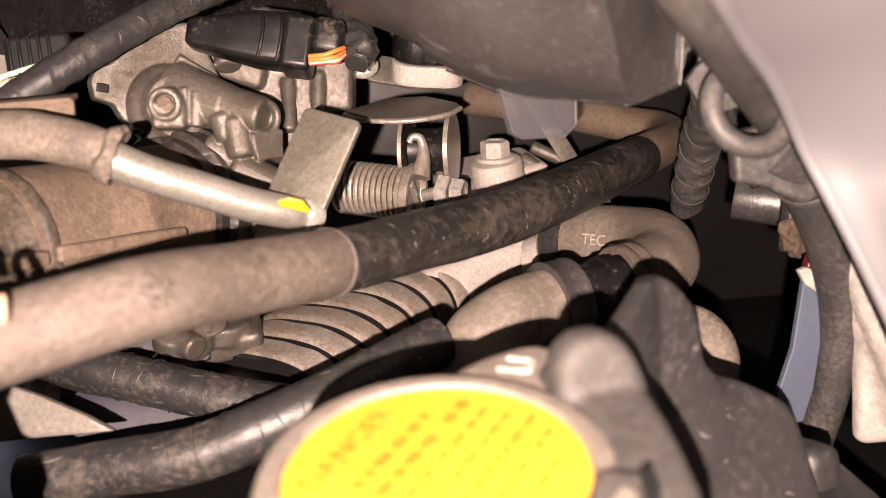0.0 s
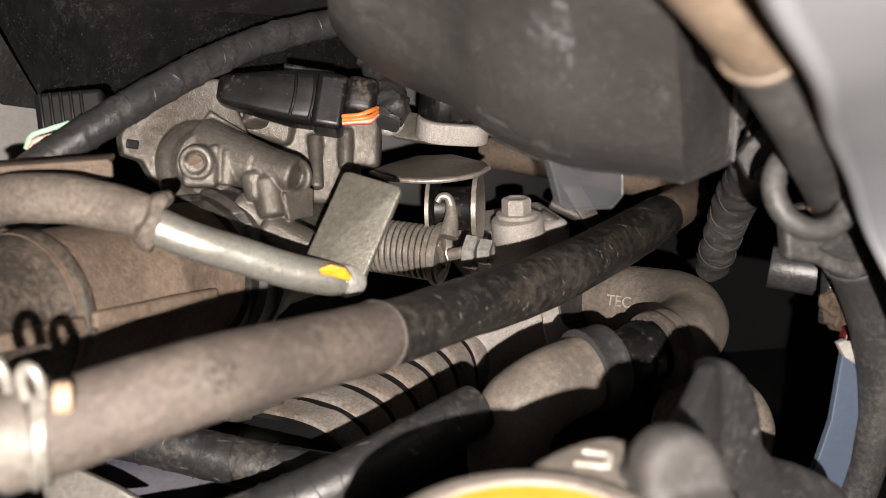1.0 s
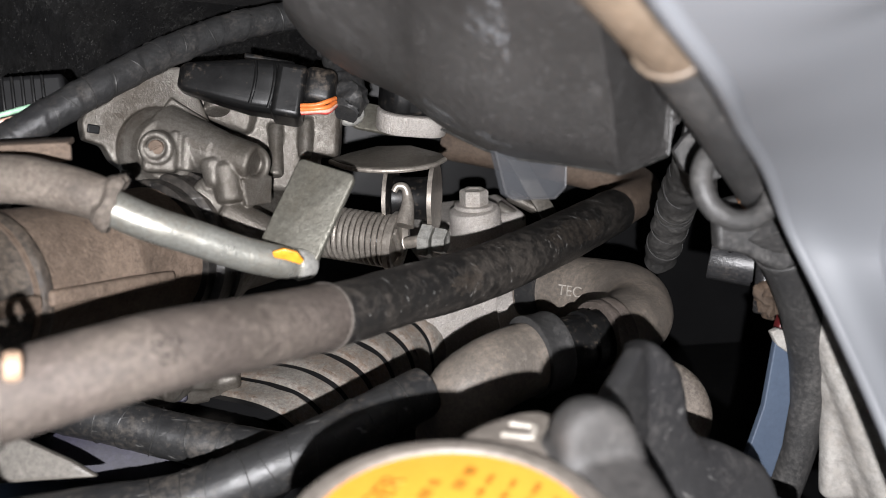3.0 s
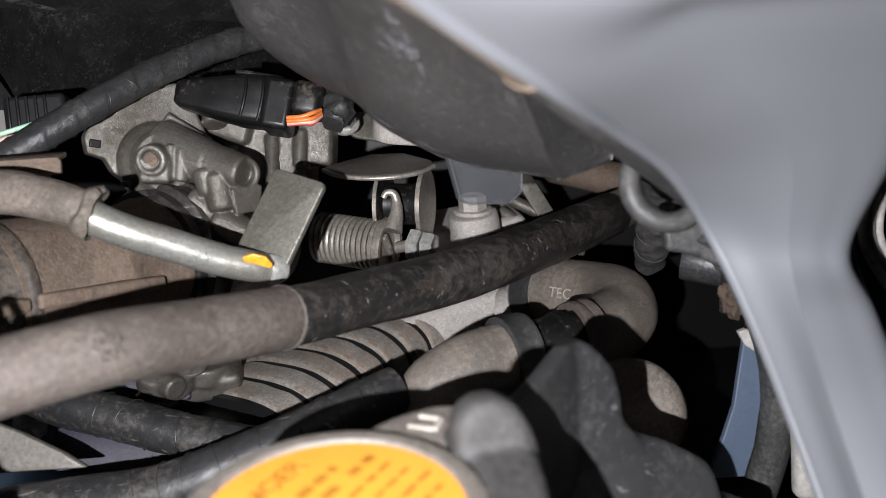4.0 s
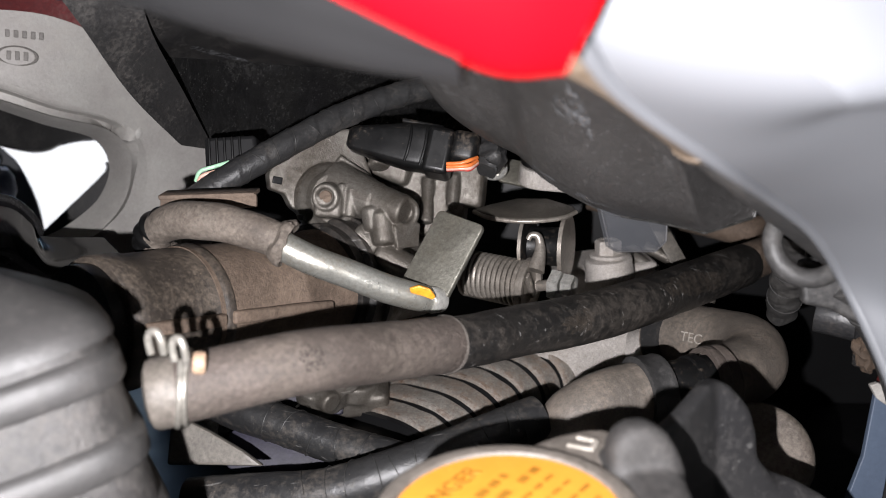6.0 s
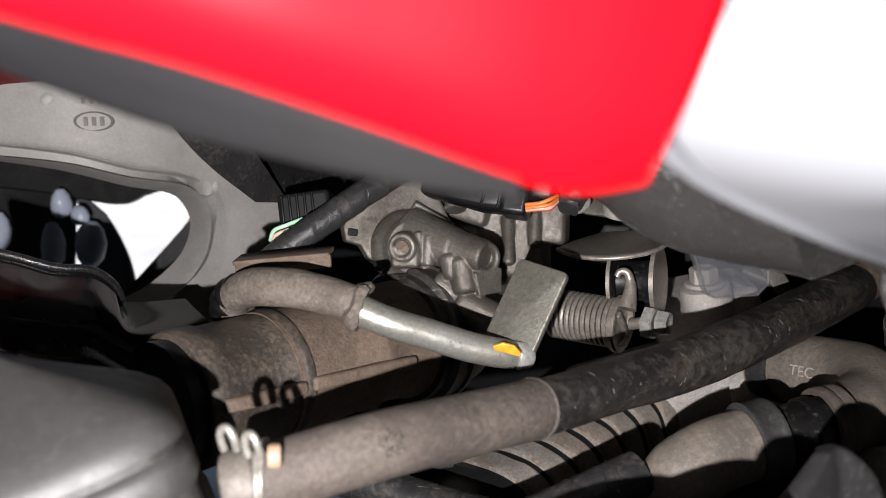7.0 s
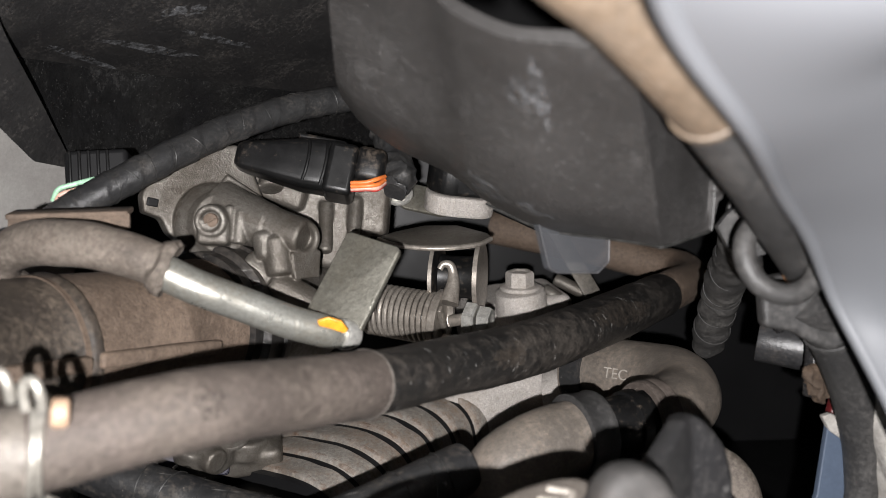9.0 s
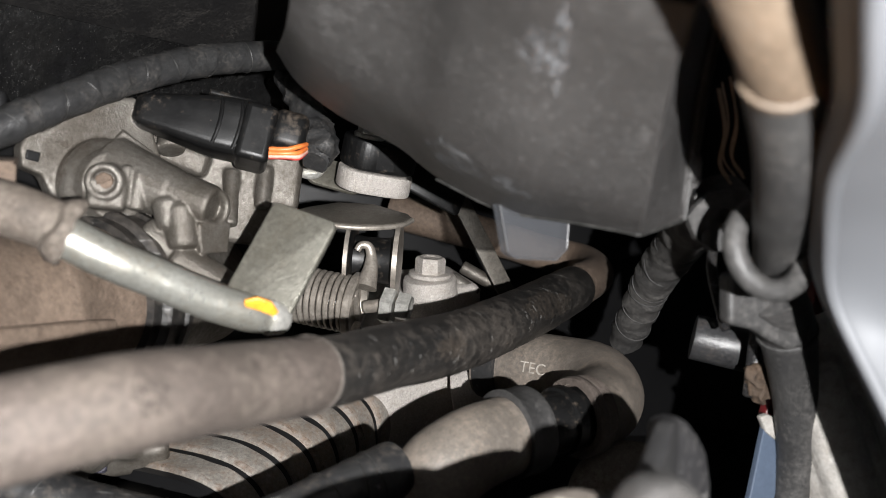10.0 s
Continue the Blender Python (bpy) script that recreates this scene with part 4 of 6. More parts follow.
part("hose_band", lathe((0.0522, 0.3047, 0.5331), Vector((0.0605, 0.2957, 0.5335)) - Vector((0.0517, 0.3053, 0.5332)), [(.0104, 0), (.0114, .0002), (.0116, .0030), (.0114, .0072), (.0104, .0075)], 44), M_TAPE, coolant, "black band at the spigot")
ja, jb = Vector((0.0532, 0.2437, 0.5341)), Vector((0.0398, 0.2383, 0.5333))
jd = (ja - jb).normalized()
part("hose_collar", uneven(lathe(ja - jd * .0004, jd, [(.0079, .0022), (.0079, 0), (.0094, .0001), (.0097, .0008), (.0097, .0024), (.0093, .0030), (.0096, .0036), (.0096, .0056), (.0091, .0062)], 48), .0002, .004), M_SLEEVE, coolant, "thick pale collar of the hose")
part("joiner", merge(rod(ja + jd * .003, jb, .0072), lathe(ja - jd * .0055, jd, [(.0070, 0), (.0080, .0003), (.0080, .0030), (.0070, .0033)], 40)), M_CONNECTOR, coolant, "black pipe joiner")
part("lower_hose", uneven(tube([jb, (0.0320, 0.2346, 0.5326), (0.0226, 0.2306, 0.5306), (0.0161, 0.2287, 0.5258), (0.0149, 0.2321, 0.5149), (0.0182, 0.2382, 0.5017)], (.0087, .0088, .0091, .0093, .0093, .0092), 40, 14, relief=lambda s, a: .00004 * math.sin(s * 2600)), .0003, .01), M_RUBBER_DUSTY, coolant, "dusty ribbed lower hose")
part("clamp_band", lathe(jb + jd * .0006, -jd, [(.0088, 0), (.0098, .0003), (.0100, .0012), (.0098, .0018), (.0099, .0062), (.0101, .0066), (.0101, .0074), (.0090, .0078)], 52), M_ARM, coolant, "blue-black rubber clamp band")

wrapped = thing("taped_cable", (-0.0195, 0.2118, 0.5229), "thick black taped cable sagging below the hose", "cable")
part("taped_sheath", uneven(tube([(-0.0812, 0.2152, 0.5100), (-0.0636, 0.2131, 0.5126), (-0.0472, 0.2111, 0.5146), (-0.0329, 0.2118, 0.5185), (-0.0194, 0.2147, 0.5223), (-0.0049, 0.2197, 0.5267), (0.0071, 0.2267, 0.5292)], .0059, 28, 18, relief=wrap(.0085, .00012)), .0002, .012), M_TAPE, wrapped)
wrapped2 = thing("taped_cable", (-0.0490, 0.2407, 0.5170), "black taped cable with dried mud", "cable")
part("taped_sheath", uneven(tube([(-0.0991, 0.2641, 0.5256), (-0.0796, 0.2522, 0.5215), (-0.0664, 0.2487, 0.5189), (-0.0495, 0.2444, 0.5148), (-0.0341, 0.2406, 0.5119), (-0.0187, 0.2388, 0.5088)], .0057, 28, 18, relief=wrap(.0080, .00012)), .0002, .012), M_TAPE, wrapped2)
tape_edges([(-0.0812, 0.2152, 0.5100), (-0.0636, 0.2131, 0.5126), (-0.0472, 0.2111, 0.5146), (-0.0329, 0.2118, 0.5185), (-0.0194, 0.2147, 0.5223), (-0.0049, 0.2197, 0.5267), (0.0071, 0.2267, 0.5292)], .0061, (.30, .38, .44, .50, .57, .63, .68, .74, .80, .87, .93), wrapped, M_TAPE_EDGE)
tape_edges([(-0.0796, 0.2522, 0.5215), (-0.0664, 0.2487, 0.5189), (-0.0495, 0.2444, 0.5148), (-0.0341, 0.2406, 0.5119), (-0.0187, 0.2388, 0.5088)], .0059, (.10, .22, .33, .41, .55, .66, .8), wrapped2, M_TAPE_EDGE)
tape_edges([(-.0895, .2425, .5815), (-.0804, .2471, .5882), (-.0704, .2531, .5945), (-.0599, .2614, .6009), (-.0480, .2720, .6074), (-.0332, .2837, .6132), (-.0143, .2956, .6173)], .00395, (.06, .13, .19, .27, .33, .40, .46, .54, .60, .68, .75, .83, .92), harness, M_TAPE_EDGE, 20.0)
# ---- radiator cap and shroud ----
capc = Vector((-.0017, .1297, .5484))
cap_up = Vector((-.02, -.15, .985)).normalized()
cmx = frame_of(capc, Vector((1, -.03, .016)), Vector((.03, 1, .15)))
cap = thing("radiator_cap", capc - cap_up * .012, "black radiator cap with a round yellow warning sticker", "radiator cap")
part("rim", lathe(capc, cap_up, [(.0168, -.0008), (.0174, .0003), (.0186, .0006), (.0198, .0002), (.0206, -.0014), (.0208, -.0080), (.0196, -.0090), (.0168, -.0090)], 72), M_CAP_RIM, cap, "pale worn rim")
sticker = part("sticker", lathe(capc, cap_up, [(0, -.0012), (.0171, -.0012), (.0171, -.0002), (0, -.0001)], 72), M_YELLOW, cap, "yellow warning sticker")
cast("ear", [
    sheet(frame_of((.0180, .1475, .5528), (1, .12, 0), (0, .10, 1)), [(-.0046, -.010), (-.0042, .0008), (-.0036, .0024), (-.0022, .0040), (.0002, .0050), (.0036, .0047), (.0062, .0020), (.0082, -.0028), (.0092, -.010)], .0070, .0022, 4),
    sheet(cmx @ pose(0, 0, -.0080), [(.0140, .0180), (.0180, .0255), (.0228, .0252), (.0264, .0198), (.0275, .0132), (.0279, .0060), (.0277, -.0010), (.0272, -.0080), (.0264, -.0150), (.0245, -.0215), (.0225, -.0260), (.0192, -.0240), (.0208, -.0180), (.0216, -.0110), (.0200, -.0065), (.0182, -.0048), (.0192, .0020), (.0182, .0095), (.0150, .0150)], .0085, .0016)], M_EAR, cap, "rounded plastic ear and collar", .0006, 5)
cast("lock_tab", [sheet(cmx @ pose(0, 0, -.0060), [(.0020, .0190), (.0048, .0232), (.0090, .0258), (.0128, .0275), (.0166, .0276), (.0196, .0256), (.0200, .0215), (.0160, .0140)], .0055, .0012)], M_CAP_RIM, cap, "pale locking tab at the back", .0006, 4)
lip = [(-.0100, -.0125), (-.0075, -.0150), (-.0030, -.0166), (.0020, -.0168), (.0070, -.0156), (.0110, -.0132), (.0148, -.0090), (.0168, -.0040), (.0225, -.0060), (.0220, -.0130), (.0170, -.0200), (.0090, -.0240), (-.0010, -.0250), (-.0090, -.0230), (-.0135, -.0190), (-.0122, -.0150)]
cast("front_lip", [sheet(cmx @ pose(0, 0, -.0075), lip, .0092, .0012)], M_CAP, cap, "grey plastic lip round the front", .0007, 8)
part("body", lathe(capc - cap_up * .009, -cap_up, [(0, 0), (.0190, 0), (.0195, .001), (.0185, .010), (.0170, .012), (0, .012)], 56), M_CAP, cap)
for dx, dy, w, h in ((-.0010, -.0013, .0040, .0010), (-.0006, .0017, .0036, .0010), (.0012, .0002, .0010, .0036)):
    part("print_mark", rbox(cmx @ pose(.0130, .0212, -.0003, 0, 0, -22) @ pose(dx, dy, 0), (w, h, .0006), .0003), M_PRINT, cap, "white moulded mark")
part("filler_collar", rod((.020, .118, .524), (.019, .118, .5385), .0065, .0070), M_CREAM, cap, "pale plastic collar under the ear")
part("neck_patch", sheet(cmx @ pose(0, 0, .0008), [(0.0141, -0.0175), (0.0153, -0.0126), (0.0185, -0.0085), (0.0199, -0.0103), (0.0188, -0.0173), (0.0171, -0.0236), (0.0142, -0.0236)], .0016, .0005), M_CREAM, cap, "cream plastic neck showing beside the lip")
part("slot", sheet(cmx @ pose(0, 0, .0008), [(0.0208, -0.0067), (0.0224, -0.0058), (0.0221, -0.0103), (0.0201, -0.0167), (0.0196, -0.0149)], .0013, .0003), M_TRIM_SHADE, cap, "dark slot in the ear")
TEXT_TURN = 57
print_text("DANGER", cmx @ pose(-.0098, .0052, .0000, 0, 0, TEXT_TURN), .0042, M_INK, sticker, "dark printed word")
rng = random.Random(4)
for row in range(7):
    v = -.0062 + row * .0030
    end = math.sqrt(max(0.0, .0150 ** 2 - (v - .001) ** 2))
    u = -end + .0015 + (.002 if row == 2 else 0)
    while u < end - .0025:
        w = rng.uniform(.0010, .0032)
        c = Matrix.Rotation(radians(TEXT_TURN), 4, "Z") @ Vector((u + w / 2, -v, 0))
        part("print_bar", sheet(cmx @ pose(c.x, c.y, .0000, 0, 0, TEXT_TURN), rounded(w, .0015 if row < 2 else .0008, .0003, 2), .00005, 0), M_INK, sticker)
        u += w + .0008 + (.002 if rng.random() < .15 else 0)
shroud = thing("radiator_shroud", (.045, .16, .50), "dusty black plastic radiator shroud with rounded lobes", "plastic cover")
slab_m = frame_of((.0390, .1737, .5548), (1, .40, 0), (0, .05, 1)) @ pose(0, 0, -.0050)
wing_m = frame_of((.0390, .1737, .5548), (1, 1.3, 0), (0, .05, 1)) @ pose(0, 0, -.0036)
lean_m = frame_of((.0511, .1800, .5362), (1, .40, 0), (0, .55, 1)) @ pose(0, 0, -.0120)
cast("body", [
    sheet(wing_m, [(-.0235, -.0040), (-.0131, -.0023), (-.0029, .0006), (.0013, .0003), (.0013, -.0340), (-.0235, -.0340)], .0036, .0012, 3),
    sheet(slab_m, [(-.0024, -.0008), (-.0016, .0002), (.0007, .0006), (.0031, -.0002), (.0058, -.0028), (.0084, -.0060), (.0098, -.0113), (.0100, -.0158), (.0186, -.0255), (.0185, -.0385), (-.0024, -.0385)], .0050, .0016, 3),
    sheet(lean_m, [(-.0204, -.0059), (-.0122, -.0010), (-.0052, .0006), (-.0019, .0014), (.0001, -.0004), (.0058, -.0030), (.0110, -.0064), (.0143, -.0090), (.0156, -.0121), (.0154, -.0148), (.0150, -.0330), (-.0229, -.0330)], .0120, .0018, 3)], M_TANK, shroud, "sloping body with an angular upright lobe", .0006, 4)
knob = (Vector((-.02, .03, .60)) - Vector((.066, .233, .517))).normalized()
cast("round_lobe", [lathe(Vector((.0642, .2330, .5172)) - knob * .012, knob, [(0, 0), (.0144, 0), (.0144, .0080), (.0137, .0096), (.0120, .0106), (0, .0110)], 56)], M_BOOT, shroud, "dusty round lobe", .0008, 4)
cast("side_block", [rbox(frame_of((.0712, .1850, .5080), (1, .3, -.1), (.1, .2, 1)), (.0085, .0190, .0120), .0022)], M_TANK, shroud, "small side block", .001, 6)
part("lower_body", uneven(slices(rbox((.047, .178, .488), (.076, .052, .046), .008, 4), 1), .0005, .02), M_TANK, shroud)
neck = thing("filler_neck", (.0, .131, .50), "pale plastic filler neck under the radiator cap", "radiator neck")
part("neck", rod((.002, .134, .500), (.0005, .1325, .5275), .0165), M_CREAM, neck)
part("saddle", rbox((.0, .131, .508), (.060, .030, .014), .005, 4), M_TANK, neck)
radiator = thing("radiator", (.0, .15, .47), "black painted radiator tank below the cap", "radiator")
part("tank", rbox((.0, .150, .482), (.16, .030, .030), .006, 4), M_BLACKSTEEL, radiator)

# ---- overhanging inner fairing, clear tab ----
fairing = thing("inner_fairing", (.02, .19, .60), "dull black inner fairing panel with scuffs and dust", "fairing")
rows = [
    [(-0.0191, 0.2455, 0.6131), (-0.0143, 0.2468, 0.6073), (-0.0057, 0.2466, 0.6013), (0.0058, 0.2395, 0.5952), (0.0128, 0.2309, 0.5892), (0.0239, 0.2219, 0.5840), (0.0339, 0.2096, 0.5829), (0.0401, 0.2013, 0.5821), (0.0417, 0.1989, 0.5818), (0.0423, 0.1984, 0.5818), (0.0436, 0.1988, 0.5821), (0.0519, 0.2031, 0.5839), (0.0537, 0.2042, 0.5844), (0.0541, 0.2042, 0.5847), (0.0543, 0.2041, 0.5855)],
    [(-0.0193, 0.2396, 0.6121), (-0.0146, 0.2409, 0.6064), (-0.0063, 0.2406, 0.6005), (0.0049, 0.2337, 0.5946), (0.0117, 0.2254, 0.5889), (0.0224, 0.2167, 0.5838), (0.0322, 0.2047, 0.5828), (0.0382, 0.1967, 0.5820), (0.0397, 0.1944, 0.5818), (0.0403, 0.1940, 0.5818), (0.0415, 0.1943, 0.5820), (0.0496, 0.1985, 0.5838), (0.0514, 0.1995, 0.5842), (0.0518, 0.1995, 0.5845), (0.0519, 0.1995, 0.5853)],
    [(-0.0195, 0.2317, 0.6121), (-0.0150, 0.2329, 0.6068), (-0.0071, 0.2326, 0.6011), (0.0037, 0.2260, 0.5955), (0.0102, 0.2180, 0.5899), (0.0205, 0.2097, 0.5850), (0.0305, 0.2003, 0.5839), (0.0370, 0.1939, 0.5830), (0.0386, 0.1919, 0.5827), (0.0393, 0.1916, 0.5827), (0.0407, 0.1923, 0.5829), (0.0493, 0.1978, 0.5846), (0.0511, 0.1989, 0.5850), (0.0515, 0.1989, 0.5853), (0.0517, 0.1989, 0.5862)],
    [(-0.0198, 0.2179, 0.6125), (-0.0157, 0.2191, 0.6076), (-0.0083, 0.2187, 0.6024), (0.0016, 0.2126, 0.5971), (0.0076, 0.2053, 0.5919), (0.0171, 0.1975, 0.5874), (0.0277, 0.1925, 0.5860), (0.0349, 0.1887, 0.5850), (0.0367, 0.1876, 0.5847), (0.0375, 0.1876, 0.5847), (0.0391, 0.1888, 0.5849), (0.0491, 0.1972, 0.5864), (0.0510, 0.1985, 0.5869), (0.0514, 0.1985, 0.5872), (0.0515, 0.1984, 0.5880)],
    [(-0.0200, 0.2069, 0.6144), (-0.0162, 0.2080, 0.6099), (-0.0093, 0.2078, 0.6050), (-0.0001, 0.2020, 0.6001), (0.0055, 0.1951, 0.5951), (0.0144, 0.1878, 0.5908), (0.0251, 0.1855, 0.5894), (0.0326, 0.1834, 0.5884), (0.0346, 0.1827, 0.5880), (0.0355, 0.1827, 0.5880), (0.0374, 0.1848, 0.5882), (0.0491, 0.1970, 0.5898), (0.0511, 0.1983, 0.5903), (0.0515, 0.1983, 0.5906), (0.0516, 0.1983, 0.5914)],
    [(-0.0201, 0.1973, 0.6192), (-0.0165, 0.1984, 0.6151), (-0.0101, 0.1982, 0.6107), (-0.0015, 0.1928, 0.6059), (0.0037, 0.1863, 0.6010), (0.0120, 0.1796, 0.5968), (0.0220, 0.1774, 0.5955), (0.0293, 0.1756, 0.5945), (0.0313, 0.1749, 0.5942), (0.0321, 0.1750, 0.5942), (0.0345, 0.1781, 0.5944), (0.0496, 0.1971, 0.5967), (0.0516, 0.1988, 0.5973), (0.0521, 0.1988, 0.5976), (0.0522, 0.1987, 0.5984)],
    [(-0.0202, 0.1855, 0.6266), (-0.0169, 0.1865, 0.6230), (-0.0111, 0.1863, 0.6190), (-0.0032, 0.1814, 0.6145), (0.0015, 0.1754, 0.6098), (0.0090, 0.1692, 0.6056), (0.0175, 0.1655, 0.6042), (0.0238, 0.1626, 0.6032), (0.0256, 0.1617, 0.6028), (0.0263, 0.1617, 0.6028), (0.0292, 0.1660, 0.6034), (0.0480, 0.1928, 0.6079), (0.0501, 0.1945, 0.6085), (0.0505, 0.1945, 0.6088), (0.0506, 0.1945, 0.6096)],
    [(-0.0204, 0.1676, 0.6322), (-0.0176, 0.1685, 0.6292), (-0.0126, 0.1683, 0.6260), (-0.0059, 0.1641, 0.6219), (-0.0019, 0.1589, 0.6175), (0.0045, 0.1535, 0.6136), (0.0115, 0.1494, 0.6121), (0.0168, 0.1462, 0.6109), (0.0185, 0.1453, 0.6105), (0.0192, 0.1452, 0.6105), (0.0222, 0.1499, 0.6116), (0.0419, 0.1792, 0.6188), (0.0439, 0.1811, 0.6196), (0.0443, 0.1811, 0.6199), (0.0444, 0.1810, 0.6205)]]
shell = part("shell", uneven(loft(rows, -.0020, 7, 5), .0003, .02), M_PANEL, fairing, angle=60)
# thin paler tube paints a highlight on the fairing's lower edge
part("edge_highlight", tube([(0.0116, 0.2249, 0.5886), (0.0223, 0.2161, 0.5836), (0.0320, 0.2042, 0.5826), (0.0381, 0.1963, 0.5819), (0.0396, 0.1941, 0.5816), (0.0402, 0.1937, 0.5816), (0.0414, 0.1940, 0.5818), (0.0494, 0.1982, 0.5836), (0.0513, 0.1992, 0.5841), (0.0519, 0.1992, 0.5853), (0.0520, 0.1987, 0.5927)], .00030, 8, 6), M_TAPE_EDGE, fairing, "pale line painting the highlight along the edge")
for c, wd, hg, turn, k in (((0.0094, 0.1692, 0.6076), .0020, .0032, 25, 1), ((0.0145, 0.1884, 0.5888), .0034, .0012, -25, 2), ((0.0150, 0.1750, 0.6080), .0016, .0060, 0, 8), ((0.0087, 0.2021, 0.5926), .006, .0016, -35, 11)):
    part("scuff", film_on(shell, (-.03, .045, .595), c, wd, hg, turn, k), M_CHALK, fairing, "pale chalky scuff")
tab = thing("clear_tab", (.029, .212, .580), "smoky clear plastic tab hanging from the fairing", "plastic tab")
ta = Vector((.0205, .2113, .5850))
tm = frame_of(ta, Vector((.0167, .0052, -.0012)), Vector((0, .1, 1)))
tab_line = [(0, 0), (.0168, 0), (.0168, -.0072), (.0142, -.0096), (.0045, -.0098), (.0026, -.0088)]
part("tab_body", sheet(tm, tab_line, -.0022, 0), M_CLEAR, tab)
for p, q in zip(tab_line[1:], tab_line[2:] + tab_line[:1]):
    part("tab_edge", rod(tm @ Vector((*p, .0001)), tm @ Vector((*q, .0001)), .00024, seg=8), M_CLEAR_EDGE, tab)

# ---- black panel at the upper back ----
rear = thing("rear_panel", (-.08, .30, .62), "crinkled black plastic panel with dusty scratches", "panel")
part("side_panel", loft([
    [(-0.1160, 0.2141, 0.6503), (-0.1080, 0.2283, 0.6304), (-0.1051, 0.2503, 0.6130), (-0.1011, 0.2738, 0.5992)],
    [(-0.0915, 0.2227, 0.6492), (-0.0956, 0.2405, 0.6316), (-0.0957, 0.2641, 0.6145), (-0.0954, 0.2877, 0.5972)]], .0018, 8, 8), M_PLASTIC, rear, "smooth black side", angle=60)
part("crinkled_face", uneven(loft([
    [(-0.1074, 0.2533, 0.6254), (-0.1041, 0.2678, 0.6137), (-0.0994, 0.2843, 0.6003), (-0.0971, 0.2924, 0.5961)],
    [(-0.0935, 0.2912, 0.6265), (-0.0903, 0.3005, 0.6144), (-0.0875, 0.3068, 0.6030), (-0.0866, 0.3140, 0.5931)],
    [(-0.0635, 0.3211, 0.6253), (-0.0621, 0.3304, 0.6162), (-0.0606, 0.3397, 0.6060), (-0.0589, 0.3488, 0.5931)],
    [(-0.0067, 0.3701, 0.6226), (-0.0049, 0.3799, 0.6167), (-0.0033, 0.3891, 0.6054), (0.0006, 0.3986, 0.5932)]], .0018, 12, 12), .0009, .007), M_CRINKLE, rear, "crinkled black face", angle=60)
lip_shell = part("top_lip", loft([
    [(-0.1073, 0.2513, 0.6252), (-0.0925, 0.2883, 0.6263), (-0.0631, 0.3191, 0.6251), (-0.0067, 0.3681, 0.6225)],
    [(-0.1013, 0.2397, 0.6321), (-0.0849, 0.2679, 0.6344), (-0.0569, 0.2927, 0.6356), (-0.0055, 0.3414, 0.6372)],
    [(-0.0935, 0.2278, 0.6516), (-0.0756, 0.2459, 0.6529), (-0.0498, 0.2652, 0.6535), (-0.0041, 0.3029, 0.6553)]], .0018, 8, 8), M_PLASTIC, rear, "scratched upper lip", angle=60)

for c, w, h, turn, k in (((-.0745, .2900, .6298), .0150, .0011, -8, 21), ((-.0560, .2980, .6335), .0100, .0009, -12, 22), ((-.0900, .2800, .6262), .0090, .0010, -18, 23), ((-.0640, .2900, .6400), .0060, .0016, 10, 24)):
    part("scratch", film_on(lip_shell, (-.014, .036, .596), c, w, h, turn, k), M_CHALK, rear, "pale scratches")

# ---- frame casting with an oval opening, dull red cover above it ----
casting = thing("frame_casting", (-0.1590, 0.3452, 0.6076), "grey cast metal bracket with an oval opening", "frame")
outer = [(-0.2043, 0.2911, 0.6407), (-0.1739, 0.3010, 0.6426), (-0.1527, 0.3141, 0.6396), (-0.1305, 0.3361, 0.6233), (-0.1182, 0.3552, 0.5952), (-0.1163, 0.3603, 0.5744), (-0.1257, 0.3563, 0.5504), (-0.1483, 0.3444, 0.5382)]
mid = [(-0.2053, 0.2894, 0.6263), (-0.1754, 0.2984, 0.6205), (-0.1583, 0.3104, 0.6136), (-0.1422, 0.3304, 0.6062), (-0.1374, 0.3397, 0.5921), (-0.1406, 0.3403, 0.5739), (-0.1530, 0.3366, 0.5578), (-0.1709, 0.3308, 0.5479)]
crest = [(-0.2047, 0.2883, 0.6247), (-0.1749, 0.2972, 0.6185), (-0.1587, 0.3091, 0.6117), (-0.1449, 0.3288, 0.6053), (-0.1408, 0.3382, 0.5919), (-0.1445, 0.3387, 0.5744), (-0.1568, 0.3352, 0.5594), (-0.1728, 0.3298, 0.5504)]
inner = [(-0.2124, 0.2982, 0.6238), (-0.1824, 0.3070, 0.6160), (-0.1652, 0.3179, 0.6085), (-0.1547, 0.3371, 0.6019), (-0.1516, 0.3443, 0.5885), (-0.1573, 0.3439, 0.5742), (-0.1712, 0.3405, 0.5626), (-0.1840, 0.3358, 0.5565)]
part("plate", loft([outer, mid, crest, inner], .0040, 10, 6), M_FRAME, casting, angle=50)
for c, r in (((-0.1382, 0.3300, 0.6018), .0030), ((-0.1875, 0.2924, 0.6340), .0040), ((-0.1761, 0.2948, 0.6355), .0030)):
    d = (Vector((-.01, .02, .6)) - Vector(c)).normalized()
    part("dimple", lathe(Vector(c) - d * .0012, d, [(0, 0), (r, 0), (r, .0004), (r * .8, .0008), (0, .0009)], 28), M_FRAME, casting, "round casting mark")
ec = Vector((-0.1646, 0.3008, 0.6278))
em = frame_of(ec, Vector((.75, .45, -.06)), Vector((0, 0, 1)))
part("emblem_ring", ringbar(em @ Matrix.Diagonal((1, .52, 1, 1)), .0060, .00060, 40, 8), M_FRAME_DARK, casting, "oval raised ring")
for k in range(3):
    part("emblem_bar", rbox(em @ pose(-.0026 + k * .0026, 0, 0), (.0014, .0030, .0012), .0002), M_FRAME_DARK, casting)
